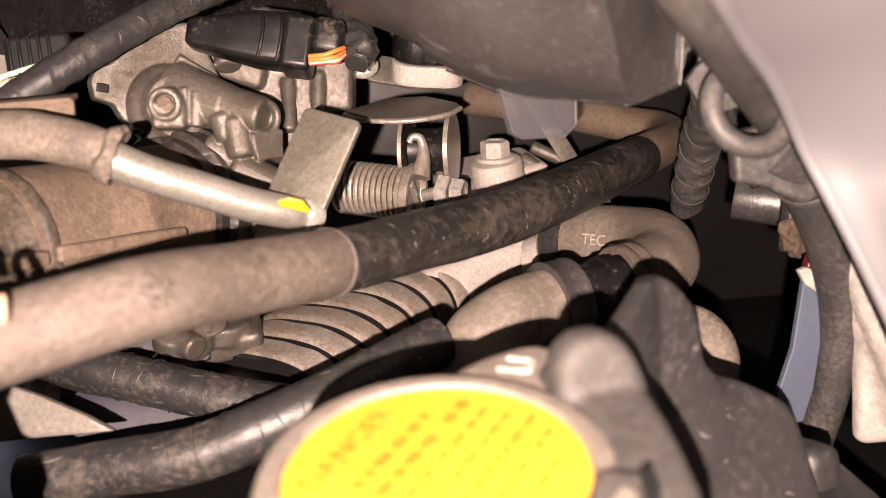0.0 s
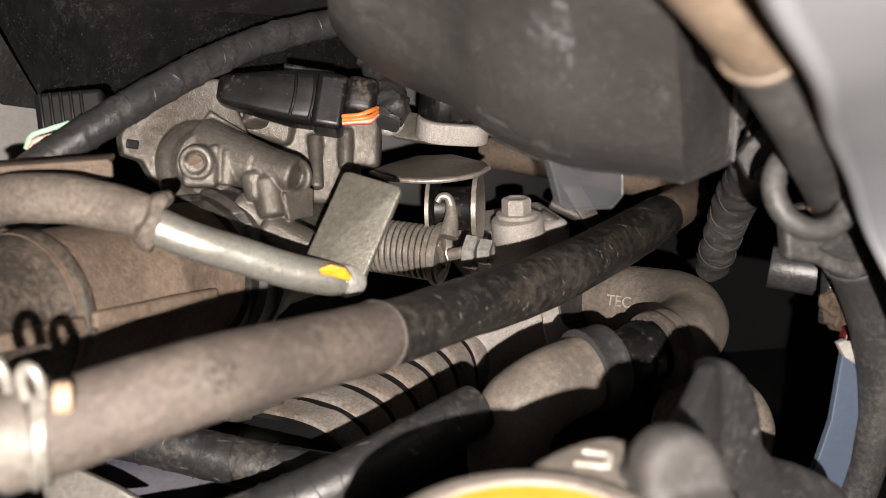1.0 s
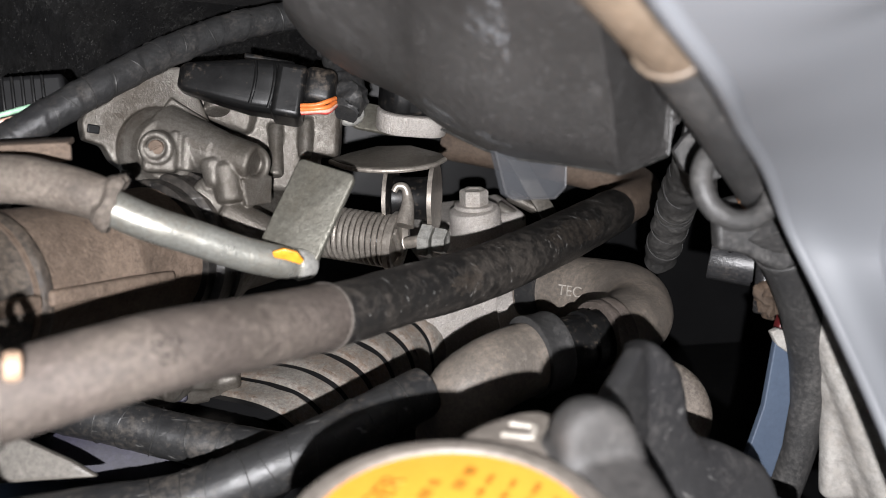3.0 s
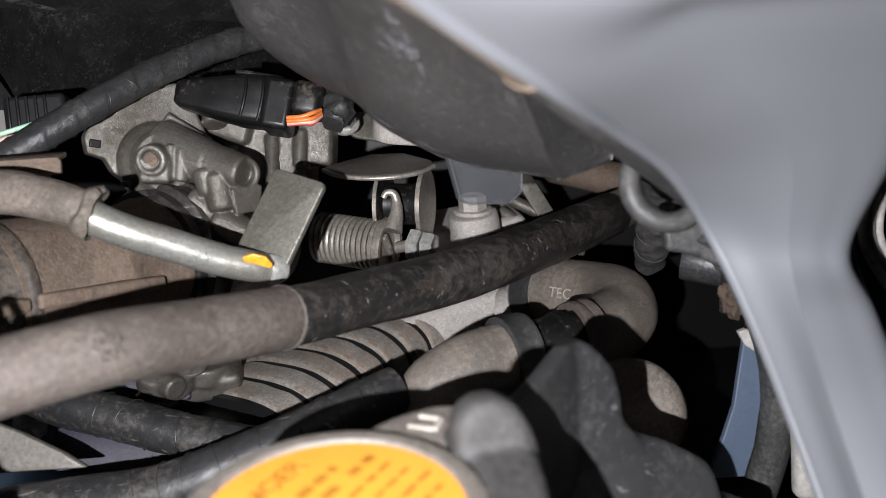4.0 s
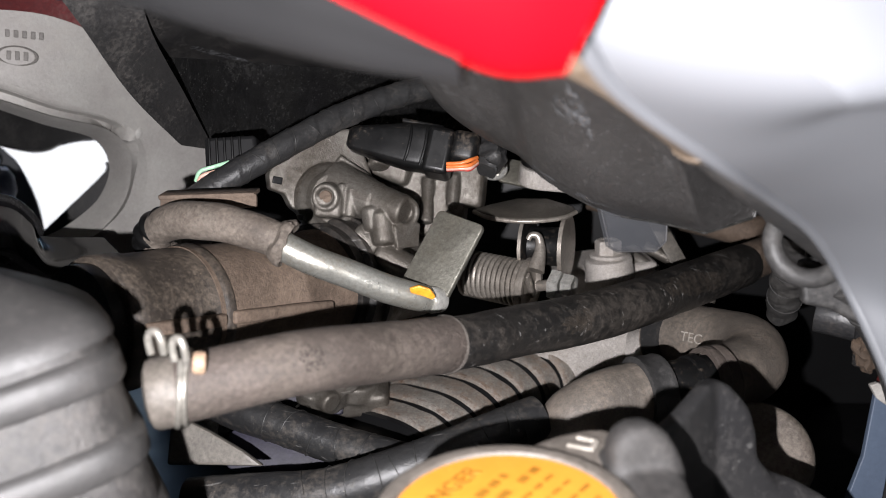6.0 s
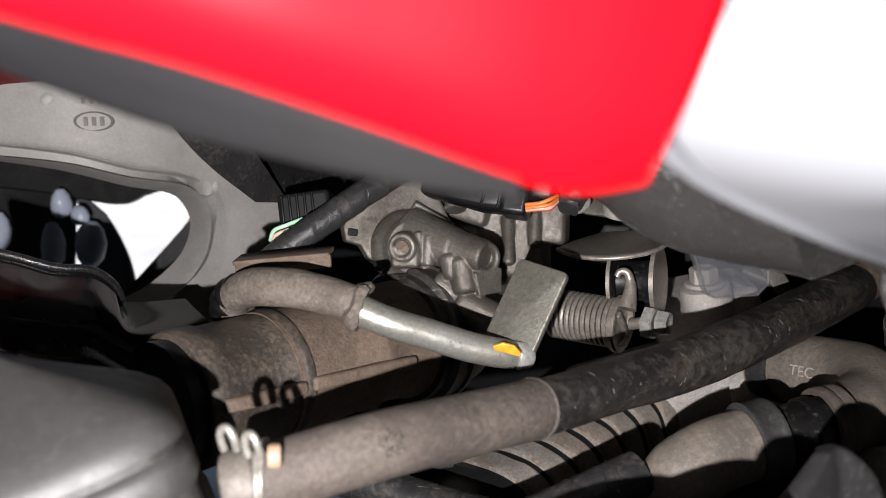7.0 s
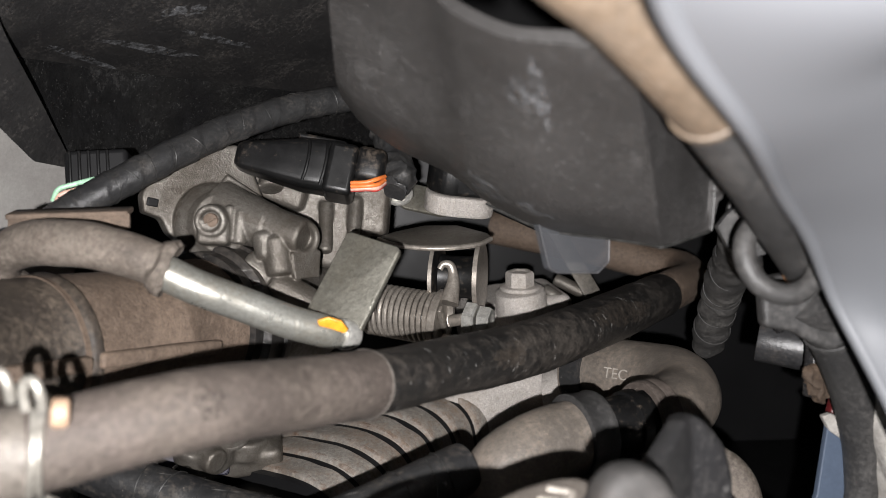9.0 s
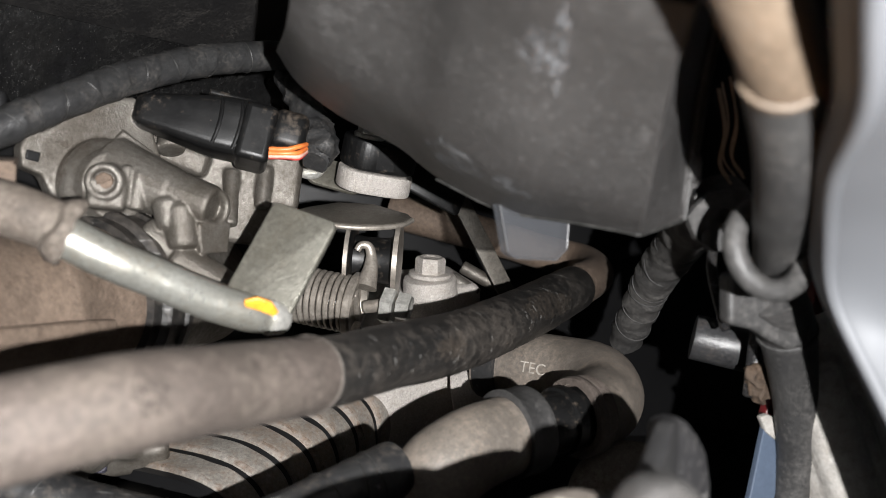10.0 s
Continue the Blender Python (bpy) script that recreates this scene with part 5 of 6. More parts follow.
for k in range(5):
    part("cast_bar", rbox(em @ pose(-.0030 + k * .0026, .0072, 0), (.0014, .0024, .0010), .0002), M_FRAME_DARK, casting)
cover = thing("red_cover", (-0.1759, 0.3073, 0.6562), "dull red plastic cover above the frame casting", "plastic cover")
part("lower_rim", loft([[(-0.2043, 0.2911, 0.6407), (-0.1740, 0.3009, 0.6418), (-0.1474, 0.3198, 0.6376)], [(-0.2002, 0.2877, 0.6505), (-0.1705, 0.2973, 0.6500), (-0.1484, 0.3155, 0.6467)]], .003, 8, 6), M_MAROON, cover)
part("face", loft([[(-0.1988, 0.2859, 0.6506), (-0.1693, 0.2955, 0.6505), (-0.1474, 0.3137, 0.6472)], [(-0.1889, 0.2756, 0.6639), (-0.1609, 0.2850, 0.6641), (-0.1457, 0.3025, 0.6635)], [(-0.1743, 0.2588, 0.6754), (-0.1486, 0.2679, 0.6760), (-0.1349, 0.2853, 0.6766)]], .003, 8, 6), M_MAROON, cover)

# ---- what shows through the opening ----
guard = thing("front_mudguard", (-.25, .55, .55), "black glossy mudguard seen through the opening", "mudguard")
part("upper_guard", loft([[(-0.3261, 0.4360, 0.6470), (-0.2815, 0.4516, 0.6348), (-0.2468, 0.4652, 0.6170), (-0.1862, 0.4823, 0.5964)], [(-0.3214, 0.4225, 0.6097), (-0.2778, 0.4382, 0.5998), (-0.2435, 0.4525, 0.5899), (-0.2297, 0.4655, 0.5960)]], .003, 8, 6), M_PLASTIC, guard)
part("strut", loft([[(-0.3356, 0.4410, 0.6129), (-0.2950, 0.4465, 0.6065), (-0.2640, 0.4481, 0.6055)], [(-0.3395, 0.4340, 0.5544), (-0.2987, 0.4398, 0.5510), (-0.2700, 0.4421, 0.5497)]], .003, 6, 6), M_PLASTIC, guard)
part("fork_cover", loft([[(-0.2635, 0.4598, 0.5914), (-0.2552, 0.4600, 0.5817), (-0.2462, 0.4590, 0.5599), (-0.2420, 0.4566, 0.5325)], [(-0.2726, 0.4592, 0.5981), (-0.2674, 0.4576, 0.5767), (-0.2714, 0.4554, 0.5620), (-0.2762, 0.4517, 0.5354)]], .003, 6, 6), M_SILVER, guard, "pale fork cover")
part("right_guard", loft([[(-0.1985, 0.4385, 0.5854), (-0.1997, 0.4377, 0.5798), (-0.2183, 0.4329, 0.5617), (-0.2347, 0.4287, 0.5462)], [(-0.1554, 0.4447, 0.5817), (-0.1621, 0.4419, 0.5654), (-0.1803, 0.4368, 0.5445), (-0.2040, 0.4310, 0.5240)]], .003, 6, 6), M_PLASTIC, guard)
# pale blue lumps added to paint the sky's reflections on the mudguard
for c, r, tall in (((-0.2611, 0.4250, 0.5940), 0.0055, 1.3), ((-0.2693, 0.4250, 0.5743), 0.0060, 1.9), ((-0.2489, 0.4250, 0.5727), 0.0075, 1.5), ((-0.2987, 0.4250, 0.5826), 0.0065, 1.4), ((-0.2518, 0.4250, 0.5875), 0.0045, 1.1)):
    part("sky_reflection", uneven(lathe(Vector(c) - Vector((0, 0, r * tall)), (.1, 0, 1), [(0, 0), (r * .5, r * .1), (r * .9, r * .5), (r, r * tall), (r * .8, r * tall * 1.6), (r * .4, r * tall * 2), (0, r * tall * 2.05)], 24), .0012, .012), M_SKY_REFLECTION, guard, "pale blue lump added for a sky reflection on the mudguard")
apron = thing("black_apron", (-.14, .27, .57), "glossy black plastic apron with a shiny edge", "plastic cover")
part("apron_shell", loft([[(-0.1694, 0.2354, 0.5943), (-0.1581, 0.2397, 0.5900), (-0.1502, 0.2445, 0.5858), (-0.1428, 0.2514, 0.5833), (-0.1400, 0.2574, 0.5777), (-0.1400, 0.2608, 0.5722), (-0.1269, 0.2748, 0.5697)], [(-0.1529, 0.2110, 0.5815), (-0.1443, 0.2171, 0.5785), (-0.1379, 0.2228, 0.5750), (-0.1311, 0.2285, 0.5713), (-0.1268, 0.2338, 0.5671), (-0.1207, 0.2393, 0.5625), (-0.1059, 0.2563, 0.5579)], [(-0.1508, 0.2041, 0.5612), (-0.1425, 0.2100, 0.5578), (-0.1363, 0.2157, 0.5545), (-0.1298, 0.2213, 0.5497), (-0.1186, 0.2275, 0.5444), (-0.1109, 0.2335, 0.5422), (-0.0989, 0.2503, 0.5397)]], .0016, 8, 8), M_GLOSS, apron, angle=60)

part("edge_line", tube([(-0.1690, 0.2350, 0.5948), (-0.1578, 0.2393, 0.5905), (-0.1498, 0.2441, 0.5863), (-0.1425, 0.2510, 0.5837), (-0.1397, 0.2569, 0.5781), (-0.1397, 0.2604, 0.5726)], .0012, 10, 8), M_BLACKSTEEL, apron, "shiny rolled edge")

# ---- ribbed black cover close to the eye ----
ribbed = thing("ribbed_cover", (-.095, .13, .52), "dusty black ribbed plastic cover with paler bands", "plastic cover")
ra = Vector((.22, .05, -.97)).normalized()
rx = Vector((.86, .50, 0))
rx = (rx - ra * rx.dot(ra)).normalized()
ry = ra.cross(rx)
rc = Vector((-.0650, .1375, .5720)) - rx * .0296 + Vector((-.5, .86, 0)) * .0260


def cover_ring(h, grow, n=72):
    """A rounded rectangle across the cover's axis at h below its shoulder."""
    out = []
    for j in range(n):
        c, q = math.cos(2 * math.pi * j / n), math.sin(2 * math.pi * j / n)
        out.append(rc + ra * h + rx * math.copysign(abs(c) ** .34, c) * max(.002, .0330 + grow) + ry * math.copysign(abs(q) ** .34, q) * max(.002, .0260 + grow))
    return out


def cover_body(profile):
    bm = bmesh.new()
    rings = [[bm.verts.new(p) for p in cover_ring(h, g)] for h, g in profile]
    for a, b in zip(rings, rings[1:]):
        for j in range(len(a)):
            k = (j + 1) % len(a)
            bm.faces.new((a[j], a[k], b[k], b[j]))
    bm.faces.new(rings[0])
    bm.faces.new(rings[-1])
    return bm


part("dome", uneven(cover_body([(-.0250, -.0330), (-.0185, -.0250), (-.0125, -.0165), (-.0075, -.0090), (-.0038, -.0040), (-.0012, -.0014), (.0008, -.0004), (.0024, -.0002), (.0026, -.0025)]), .0003, .02), M_DOME, ribbed, "smooth rounded top")
part("core", uneven(cover_body([(.001, -.0016), (.103, -.0004)]), .0003, .02), M_RIBBED, ribbed)
# ribs get the lighter plastic to paint the light on their ridges
for k in range(6):
    h = .0032 + k * .0140
    part("rib", uneven(cover_body([(h, -.0030), (h + .0012, -.0010 + k * .0002), (h + .0024, -.0002 + k * .0002), (h + .0060, -.0002 + k * .0002), (h + .0070, -.0008 + k * .0002), (h + .0076, -.0030)]), .0002, .02), M_DOME, ribbed, "raised band, tone lifted for the light it catches")

# ---- silver leg shield, red fairing and black trim close to the eye ----
leg = thing("silver_leg_shield", (.06, .15, .56), "silver painted plastic leg shield with a rounded edge", "fairing")
sil = [Vector(p) for p in ((.0028, .0912, .6148), (.0106, .1067, .6082), (.0253, .1242, .5998), (.0383, .1439, .5932), (.0503, .1587, .5856), (.0594, .1673, .5750), (.0646, .1617, .5615), (.0674, .1506, .5466), (.0708, .1402, .5289), (.0739, .1320, .5111))]
mid_line = [Vector(p) for p in ((.0040, .0970, .6260), (.0264, .0887, .6085), (.0349, .1062, .6060), (.0480, .1259, .5993), (.0625, .1447, .5885), (.0690, .1583, .5735), (.0690, .1527, .5640), (.0690, .1430, .5530), (.0705, .1330, .5390), (.0715, .1240, .5250))]
far_line = [Vector(p) for p in ((.0110, .0970, .6450), (.0496, .0947, .6120), (.0624, .1122, .6075), (.0727, .1319, .5995), (.0790, .1487, .5869), (.0805, .1613, .5716), (.0820, .1557, .5630), (.0815, .1446, .5520), (.0815, .1342, .5390), (.0820, .1260, .5250))]
mid_line[0], far_line[0] = Vector((.0056, .0940, .6265)), Vector((.0136, .0925, .6425))
part("inner_facet", loft([[p + Vector((.004, .010, .001)) for p in sil], [p + Vector((.0004, .003, 0)) for p in sil], sil, [p.lerp(q, .45) + Vector((.0008, .0, -.0004)) for p, q in zip(sil, mid_line)], mid_line], .0022, 8, 6), M_SILVER, leg, angle=60)
part("outer_facet", loft([mid_line, [p.lerp(q, .5) + Vector((0, -.0008, 0)) for p, q in zip(mid_line, far_line)], far_line, [p + Vector((.004, .012, 0)) for p in far_line]], .0022, 8, 6), M_SILVER, leg, angle=60)
part("edge_bead", tube([p + Vector((.0006, .0006, 0)) for p in sil], .0012, 12, 8), M_SILVER, leg, "rounded rolled edge")
red = thing("red_fairing", (-.02, .09, .63), "glossy red painted fairing panel", "fairing")
r1 = [Vector(p) for p in ((-0.0480, 0.0743, 0.6318), (-0.0397, 0.0764, 0.6283), (-0.0279, 0.0800, 0.6237), (-0.0157, 0.0850, 0.6182), (-0.0058, 0.0882, 0.6136), (-0.0014, 0.0894, 0.6122), (0.0034, 0.0902, 0.6124))]
slant = (0, 0, 0, .1, .4, .8, 1)
part("panel", loft([[p + Vector((0, .004, -.0005)) for p in r1], r1, [p + Vector((.001 + slant[i] * .0020, -.003, .006)) for i, p in enumerate(r1)], [p + Vector((.003 + slant[i] * .0060, -.006, .022)) for i, p in enumerate(r1)], [p + Vector((.005 + slant[i] * .0140, -.006, .050)) for i, p in enumerate(r1)]], .002, 8, 6), M_RED, red, angle=60)
for c, h in (((-0.0038, 0.0939, 0.6126), .0045), ((-0.0020, 0.0931, 0.6121), .0030)):
    part("clip_lug", rbox(frame_of(c, (1, -.2, 0), (.1, .3, 1)), (.0011, h, .0020), .0004), M_RED, red, "small moulded lug")
trim = thing("black_trim", (-.05, .10, .61), "black plastic trim under the red fairing", "trim panel")
tr = [Vector(p) for p in ((-0.0780, 0.1054, 0.6346), (-0.0608, 0.1037, 0.6280), (-0.0396, 0.1027, 0.6191), (-0.0195, 0.0997, 0.6133), (-0.0061, 0.0958, 0.6111))]
r1s = [r1[0], r1[1], r1[2], r1[3], r1[4]]
part("trim_shell", loft([[p + Vector((0, .004, .010)) for p in tr], tr, [(p + q) / 2 + Vector((0, -.002, 0)) for p, q in zip(tr, r1s)], [q + Vector((0, .0005, -.0008)) for q in r1s]], .0016, 8, 6), M_TRIM_SHADE, trim, angle=60)

# ---- steering side: corrugated hose, eyelets, cable, peg ----
corr = thing("corrugated_hose", (0.0799, 0.2615, 0.5646), "black corrugated wiring conduit coated with dust", "hose")
cl = [(.0640, .2065, .5880), (.0754, .2401, .5770), (.0806, .2614, .5647), (.0836, .2760, .5510), (.0850, .2830, .5445)]
part("conduit", uneven(tube(cl, (.0054, .0053, .0051, .0047, .0043), 28, 30, relief=lambda s, a: .00042 * (((s / .0085 + .35 * math.sin(a + s * 140)) % 1.0) ** 4) + .00014 * math.sin(s * 900 + 2 * math.sin(a))), .0004, .006), M_CONDUIT, corr)
tape_edges(cl, .0054, (.12, .20, .29, .40), corr, M_ARM, 24.0, .00018)
tape_edges(cl, .0052, (.52, .56, .64, .76), corr, M_ARM, 12.0, .00016)
for k in range(5):
    part("frayed_fibre", tube([Vector(p) + Vector((.0012 * math.sin(k * 2.1), .001 * k, .0011 * math.cos(k * 1.3))) for p in ((0.0594, 0.2009, 0.6095), (0.0625, 0.2024, 0.6021), (0.0635, 0.2047, 0.5958), (0.0664, 0.2045, 0.5921))], .00022, 6, 6), M_PEACH, corr, "frayed yellowed fibre")
guide = thing("cable_guide", (.057, .179, .58), "black steel cable guide with two eyelets on an arm", "bracket")
rm = frame_of((0.0568, 0.1805, 0.5812), (1, .1, .05), (0, .35, 1))
part("eyelet", ringbar(rm, .0069, .0019, 48, 16), M_ARM, guide)
lug = [(.0545, .5846), (.0563, .5869), (.0591, .5895), (.0636, .5901), (.0658, .5846), (.0650, .5793), (.0610, .5783), (.0568, .5806), (.0545, .5846), (.0610, .5854), (.0610, .5839), (.0624, .5837), (.0643, .5839), (.0643, .5865), (.0624, .5867), (.0610, .5865), (.0610, .5854)]
part("lug", sheet(frame_of((0, .2045, 0), (1, 0, 0), (0, 0, 1)), lug, .0016, 0), M_ARM, guide, "flat dusty lug with a square hole")
part("lug_rivet", lathe((.0594, .2029, .5809), (0, -1, 0), [(0, 0), (.0016, 0), (.0016, .0004), (.0010, .0008), (0, .0008)], 20), M_ARM, guide)
part("arm", sheet(frame_of((0, .2035, 0), (1, 0, 0), (0, 0, 1)), [(.0622, .5745), (.0632, .5650), (.0690, .5640), (.0728, .5618), (.0770, .5600), (.0812, .5612), (.0815, .5650), (.0772, .5745), (.0700, .5760)], .0040, .0010, 3), M_ARM, guide, "broad black steel arm")
part("wire_tail", tube([(0.0688, 0.2162, 0.5805), (0.0708, 0.2191, 0.5731), (0.0750, 0.2212, 0.5644), (0.0774, 0.2222, 0.5600)], .0011, 10, 8), M_BLACKSTEEL, guide)
cable = thing("control_cable", (.045, .16, .59), "black control cable with a beige worn sleeve", "cable")
part("beige_sleeve", tube([(-.008, .112, .6265), (.003, .1195, .6175), (.0135, .1275, .6122), (.0272, .1388, .6032)], (.0046, .0046, .0046, .0045), 26, 10), M_BEIGE, cable, "beige worn sleeve")
part("sleeve_lip", lathe((.0259, .1377, .6041), Vector((.040, .054, -.024)), [(.0043, 0), (.0050, .0004), (.0050, .0014), (.0043, .0018)], 32), M_BEIGE, cable)
part("black_core", tube([(.0225, .1350, .6062), (.0380, .1525, .5962), (.0545, .1750, .5862), (.0690, .1950, .5770)], (.0042, .0043, .0044, .0043), 26, 10), M_ARM, cable)
part("core_end", rod((.0675, .1930, .5779), (.0697, .1960, .5766), .0045), M_RUSTY, cable, "rusty cable end")
peg = thing("steel_peg", (0.0830, 0.2306, 0.5551), "shiny black steel peg with a muddy weld", "peg")
part("peg_body", merge(rod((0.0808, 0.2405, 0.5545), (0.0950, 0.2328, 0.5522), .0054, bevel=.0003)), M_PEG, peg)
part("peg_flange", rbox(frame_of((0.0887, 0.2247, 0.5526), (.6, -.8, 0), (0, .1, 1)), (.003, .016, .012), .0008), M_BLACKSTEEL, peg)
part("mud", uneven(slices(rbox(frame_of((0.0855, 0.2200, 0.5485), (1, 0, .4), (.35, .1, 1)), (.0048, .0085, .004), .0016), 4), .0014, .0020), M_MUD, peg, "crust of dried mud")
curved = thing("curved_hose", (0.0746, 0.1852, 0.5451), "thick black rubber hose curving down", "hose")
part("hose_body", tube([(0.0725, 0.2012, 0.5716), (0.0808, 0.2066, 0.5633), (0.0897, 0.2137, 0.5489), (0.0960, 0.2188, 0.5324), (0.0978, 0.2223, 0.5156), (0.0958, 0.2269, 0.4960), (0.0914, 0.2321, 0.4781)], (.0060, .0058, .0048, .0043, .0043, .0043, .0043), 24, 10), M_ARM, curved)
part("end_band", lathe((0.0808, 0.2066, 0.5633), Vector((.0089, .0071, -.0144)), [(.0054, 0), (.0061, .0004), (.0061, .0012), (.0054, .0016)], 28), M_ARM, curved, "moulded band at the upper end")
cases = thing("crankcase", (0.1105, 0.2226, 0.5480), "pale dusty alloy casting behind the leg shield", "engine part")
cast("casting", [sheet(frame_of((0, .2190, 0), (1, 0, 0), (0, 0, 1)), [(.0928, .5610), (.0940, .5635), (.1010, .5660), (.1080, .5600), (.1160, .5450), (.1200, .5240), (.1210, .5000), (.1000, .5000), (.0985, .5240), (.0950, .5420)], .0050, .0016, 3), rod((0.0950, 0.2159, 0.5532), (0.1150, 0.2060, 0.4979), .0058), rod((0.0999, 0.2175, 0.5340), (0.1130, 0.2100, 0.4960), .0045), rod((0.1030, 0.2171, 0.5446), (0.1216, 0.2095, 0.4997), .0060), rod((0.0989, 0.2124, 0.5410), (0.1021, 0.2096, 0.5299), .0020)], M_PALE, cases, "", .0008, 5)
part("red_strip", rbox(frame_of((0.1058, 0.2307, 0.5646), (.1, .1, 1), (1, 0, 0)), (.034, .0030, .003), .0006), M_MAROON, cases, "red painted strip")
part("pale_panel", sheet(frame_of((0, .2225, 0), (1, 0, 0), (0, 0, 1)), [(.0872, .5405), (.0890, .5412), (.0925, .5400), (.0928, .5345), (.0890, .5372)], .0018, .0003), M_PALE, cases, "pale panel edge")
# the blue base colour paints daylight falling on this panel edge
part("blue_panel", sheet(frame_of((0, .2230, 0), (1, 0, 0), (0, 0, 1)), [(.0888, .5385), (.0930, .5350), (.0938, .5261), (.0922, .5120), (.0900, .5040), (.0810, .5040), (.0845, .5145), (.0868, .5222)], .0018, .0003), M_BLUE, cases, "panel edge with bluish daylight put into its colour")
part("red_strip", rbox(frame_of((0.0936, 0.2265, 0.5424), (.3, .1, 1), (1, 0, 0)), (.009, .0030, .003), .0006), M_MAROON, cases, "red painted strip")

# ---- terminal block, straps and strips at the back ----
block2 = thing("rubber_mount", (.006, .268, .59), "black rubber mount clamped under an alloy plate by two bolts", "mount")
bmx = frame_of((0.0155, 0.3066, 0.5940), (1, .1, -.10), (.1, 1, .2))
part("rubber", sheet(bmx @ pose(0, 0, -.005), rounded(.0215, .016, .007, 8), .0088, .0012), M_CONNECTOR, block2)
part("alloy_plate", sheet(bmx @ pose(0, 0, -.0115), rounded(.0215, .016, .007, 8), .0062, .0008), M_CAST_CLEAN, block2, "pale alloy plate")
part("bolt", hexbolt(bmx @ Vector((-.0045, -.002, .0036)), bmx.col[2].to_3d(), .0036, .0026, .0044), M_BRIGHT, block2)
part("bolt", hexbolt(bmx @ Vector((.0055, -.001, .0036)), bmx.col[2].to_3d(), .0036, .0020, .0044), M_BRIGHT, block2)
strap = thing("rubber_strap", (0.0332, 0.3093, 0.5848), "black rubber strap beside the mount", "strap")
part("band", sheet(frame_of((0.0329, 0.3114, 0.5839), (1, .1, -.45), (.3, .2, 1)), rounded(.020, .0085, .001, 2), .0022, .0005), M_CONNECTOR, strap)
perf = thing("metal_strip", (0.0496, 0.3136, 0.5682), "grey perforated metal strip", "bracket")
part("strip", sheet(frame_of((0.0540, 0.3270, 0.5670), (.49, -.13, -.86), (.86, 0, .49)), rounded(.044, .0056, .001, 2), .0012, .0003), M_SECTOR, perf)
screwb = thing("earth_bracket", (-0.0031, 0.2985, 0.5879), "zinc bracket with a cross-head screw beneath the wires", "bracket")
part("tongue", sheet(frame_of((0.0043, 0.3192, 0.5858), (1, .1, -.22), (.1, .6, .8)), rounded(.0170, .0100, .003), .0014, .0004), M_STEEL, screwb)
part("screw", hexbolt((-0.0043, 0.3051, 0.5880), (-.1, -.7, .7), .0036, .0026, .0044), M_BRIGHT, screwb)

# ---- low left: pale plate, violet plate, cream cover ----
low = thing("cream_cover", (-0.0745, 0.2283, 0.5166), "small cream plastic tongue below the taped cables", "plastic cover")
part("cover", sheet(frame_of((-.0880, .2210, .5175), (1, -.05, .00), (0, .30, 1)), [(0, 0), (.0120, .0004), (.0255, .0006), (.0200, .0042), (.0110, .0088), (.0025, .0124), (.0004, .0128)], .003, .0008), M_CREAM, low)
violet = thing("violet_plate", (-0.0590, 0.2473, 0.5097), "blue violet tinted metal plates in the shade", "plate")
part("plate", sheet(frame_of((-0.0595, 0.2492, 0.5090), (1, .1, -.12), (.1, .6, 1)), rounded(.044, .012, .003), .002, .0005), M_PURPLE, violet)
part("tongue", sheet(frame_of((-0.0658, 0.2793, 0.5171), (1, .1, -.1), (.1, .4, 1)), rounded(.026, .010, .001), .002, .0005), M_PURPLE, violet)
for k in range(2):
    part("bright_line", rod((-0.0672, 0.2729, 0.5156), Vector((-0.0603, 0.2757, 0.5195)) + Vector((0, 0, -.0000)), .0004) if k == 0 else rod((-0.0632, 0.2727, 0.5145), (-0.0568, 0.2755, 0.5186), .0004), M_BRIGHT, violet, "bright thin edge")
# added violet plate whose colour paints a bluish daylight glint
glint = thing("violet_glint", (-.0914, .3923, .470), "pale violet plate painting a daylight glint deep in the bay", "tray")
part("tray", sheet(frame_of((-.0900, .3900, .4735), (1, .1, -.10), (.05, 1, .25)), rounded(.024, .016, .006), .002, .0005), M_VIOLET_GLINT, glint)
stud = thing("dome_bolt", (-.0961, .2680, .5120), "bright dome-headed bolt on a small cream plate", "bolt")
part("bolt_head", lathe((-.0958, .2690, .5120), (.1, -.45, .9), [(0, -.004), (.0046, -.004), (.0046, 0), (.0040, .0016), (.0028, .0030), (.0012, .0036), (0, .0037)], 24), M_BRIGHT, stud)
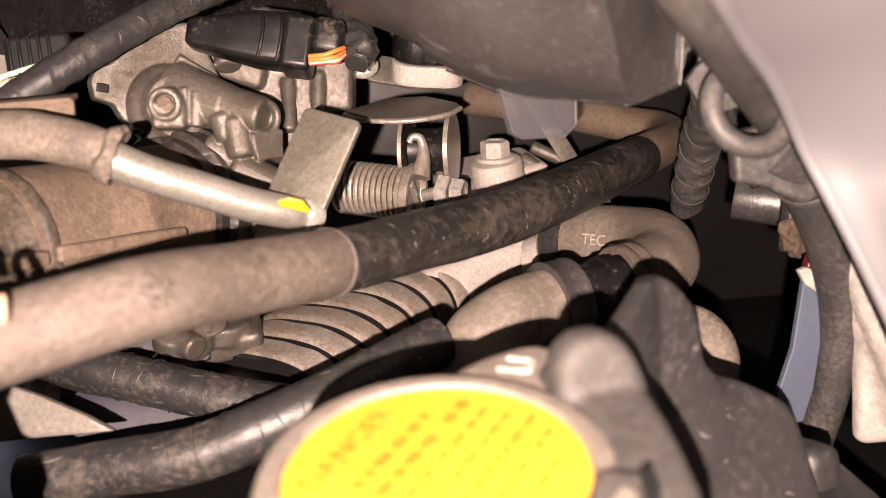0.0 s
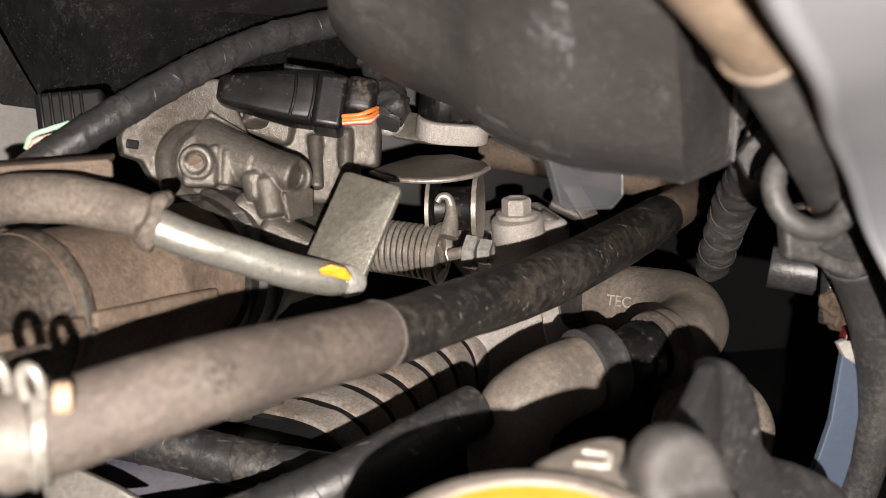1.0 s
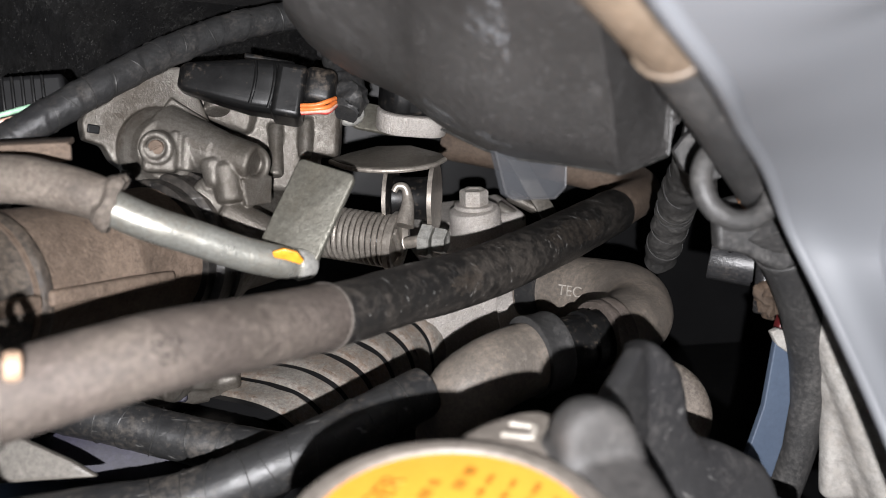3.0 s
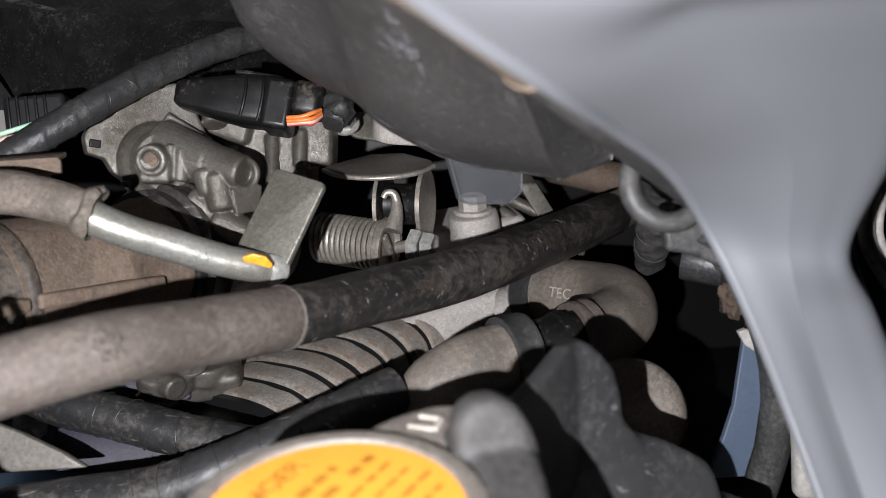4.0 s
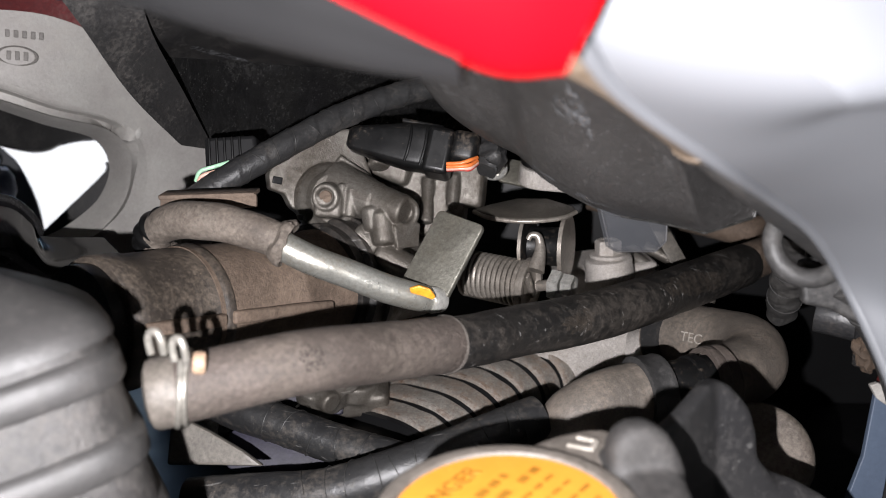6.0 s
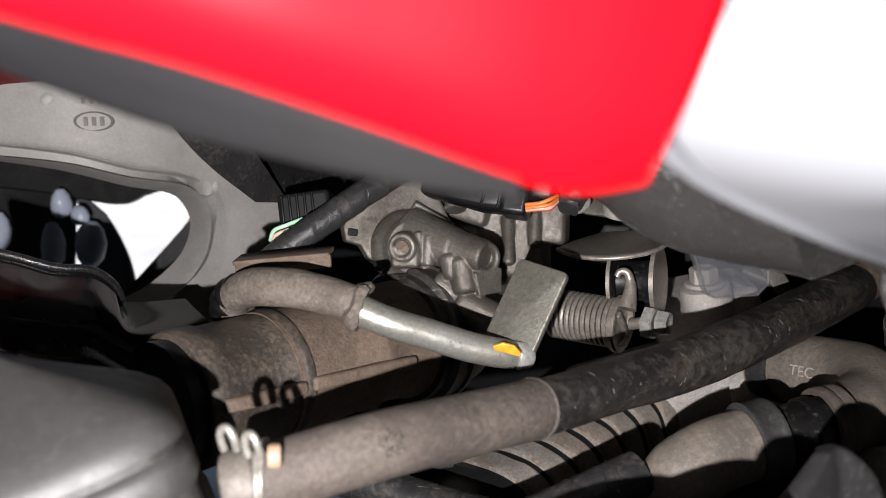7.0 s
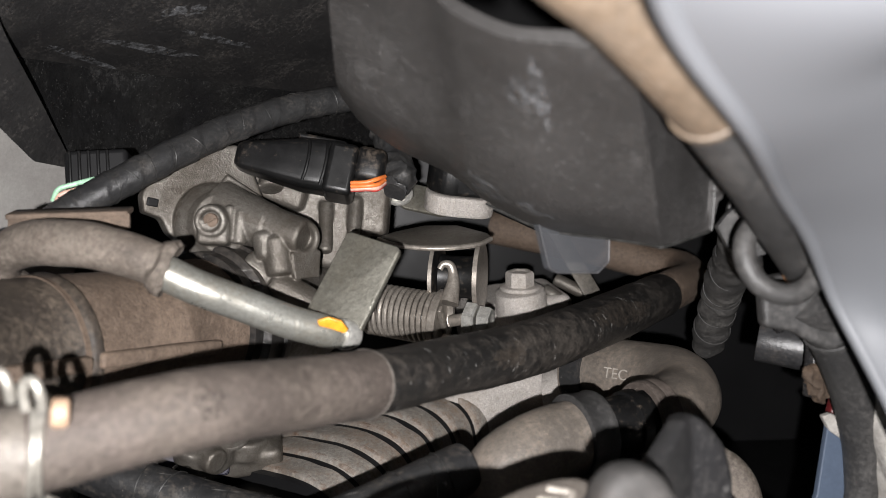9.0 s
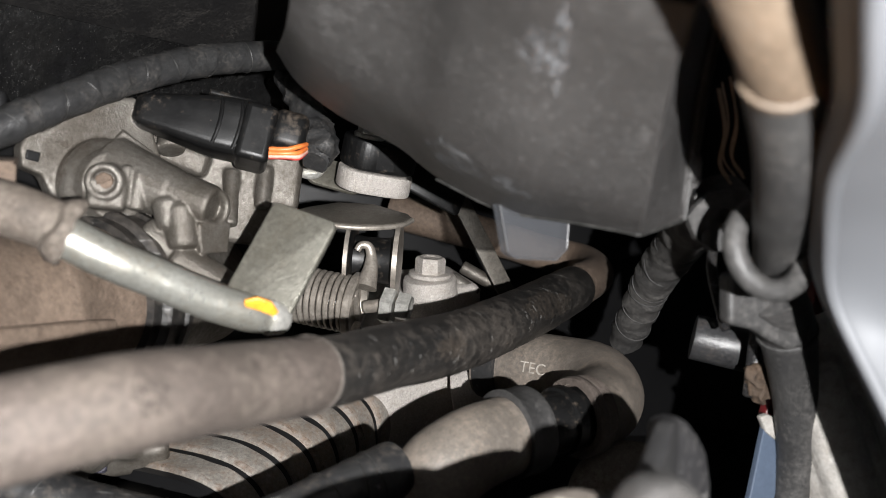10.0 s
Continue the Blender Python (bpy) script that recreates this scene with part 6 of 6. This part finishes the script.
part("plate", sheet(frame_of((-.0985, .2730, .5130), (1, .1, -.15), (.05, .5, .9)), rounded(.022, .010, .002), .002, .0005), M_CREAM, stud, "cream plate behind the bolt")
# ---- near-black sheets added where the bay is only unlit depth ----
single("bay_back", rbox((.06, .46, .56), (.50, .02, .36), .004), M_TRIM_SHADE, "near-black backdrop added for the unlit depth of the bay", "panel", kind="structure")
single("bay_floor", rbox((.02, .27, .455), (.46, .40, .012), .004), M_TRIM_SHADE, "near-black sheet added for the dark below the bay", "panel", kind="structure")

# ---- beyond the leg shield: seal, cables, dull red panel ----
seal = thing("seal_strip", (0.1059, 0.2085, 0.5664), "black rubber sealing strip along the body", "seal")
part("strip", tube([(0.1307, 0.2277, 0.5905), (0.1194, 0.2207, 0.5790), (0.1087, 0.2136, 0.5668), (0.1077, 0.2122, 0.5597), (0.1142, 0.2144, 0.5461), (0.1231, 0.2158, 0.5284)], .0018, 14, 10), M_BLACKSTEEL, seal)
for k in range(3):
    lead = thing("clutch_cable", (0.1214, 0.2282, 0.5657), "pale grey cable running down beside the seal", "cable", "cables beside the seal")
    part("sheath", tube([Vector(p) + Vector((.0026 * k, .001 * k, 0)) for p in ((0.1322, 0.2386, 0.5944), (0.1266, 0.2352, 0.5762), (0.1225, 0.2326, 0.5621), (0.1244, 0.2309, 0.5536), (0.1319, 0.2284, 0.5420))], .0012, 12, 8), M_PALE, lead)
body = thing("red_side_panel", (0.1469, 0.2760, 0.6052), "dull red body side panel with a rusty bracket", "fairing")
part("panel", sheet(frame_of((0.1593, 0.2865, 0.6086), (1, .2, 0), (0, .1, 1)), rounded(.040, .060, .004), .002, .0005), M_MAROON, body)
part("bracket", sheet(frame_of((0.1375, 0.2657, 0.6035), (.35, 0, -1), (1, .1, .35)), rounded(.024, .004, .001), .0015, .0004), M_PALE, body, "rusty pale bracket")
pin = thing("wire_pin", (0.0732, 0.3244, 0.5393), "thin metal pin below the breather hose", "pin")
part("pin_body", rod((0.0740, 0.3212, 0.5442), (0.0728, 0.3257, 0.5358), .0012), M_CAST, pin)
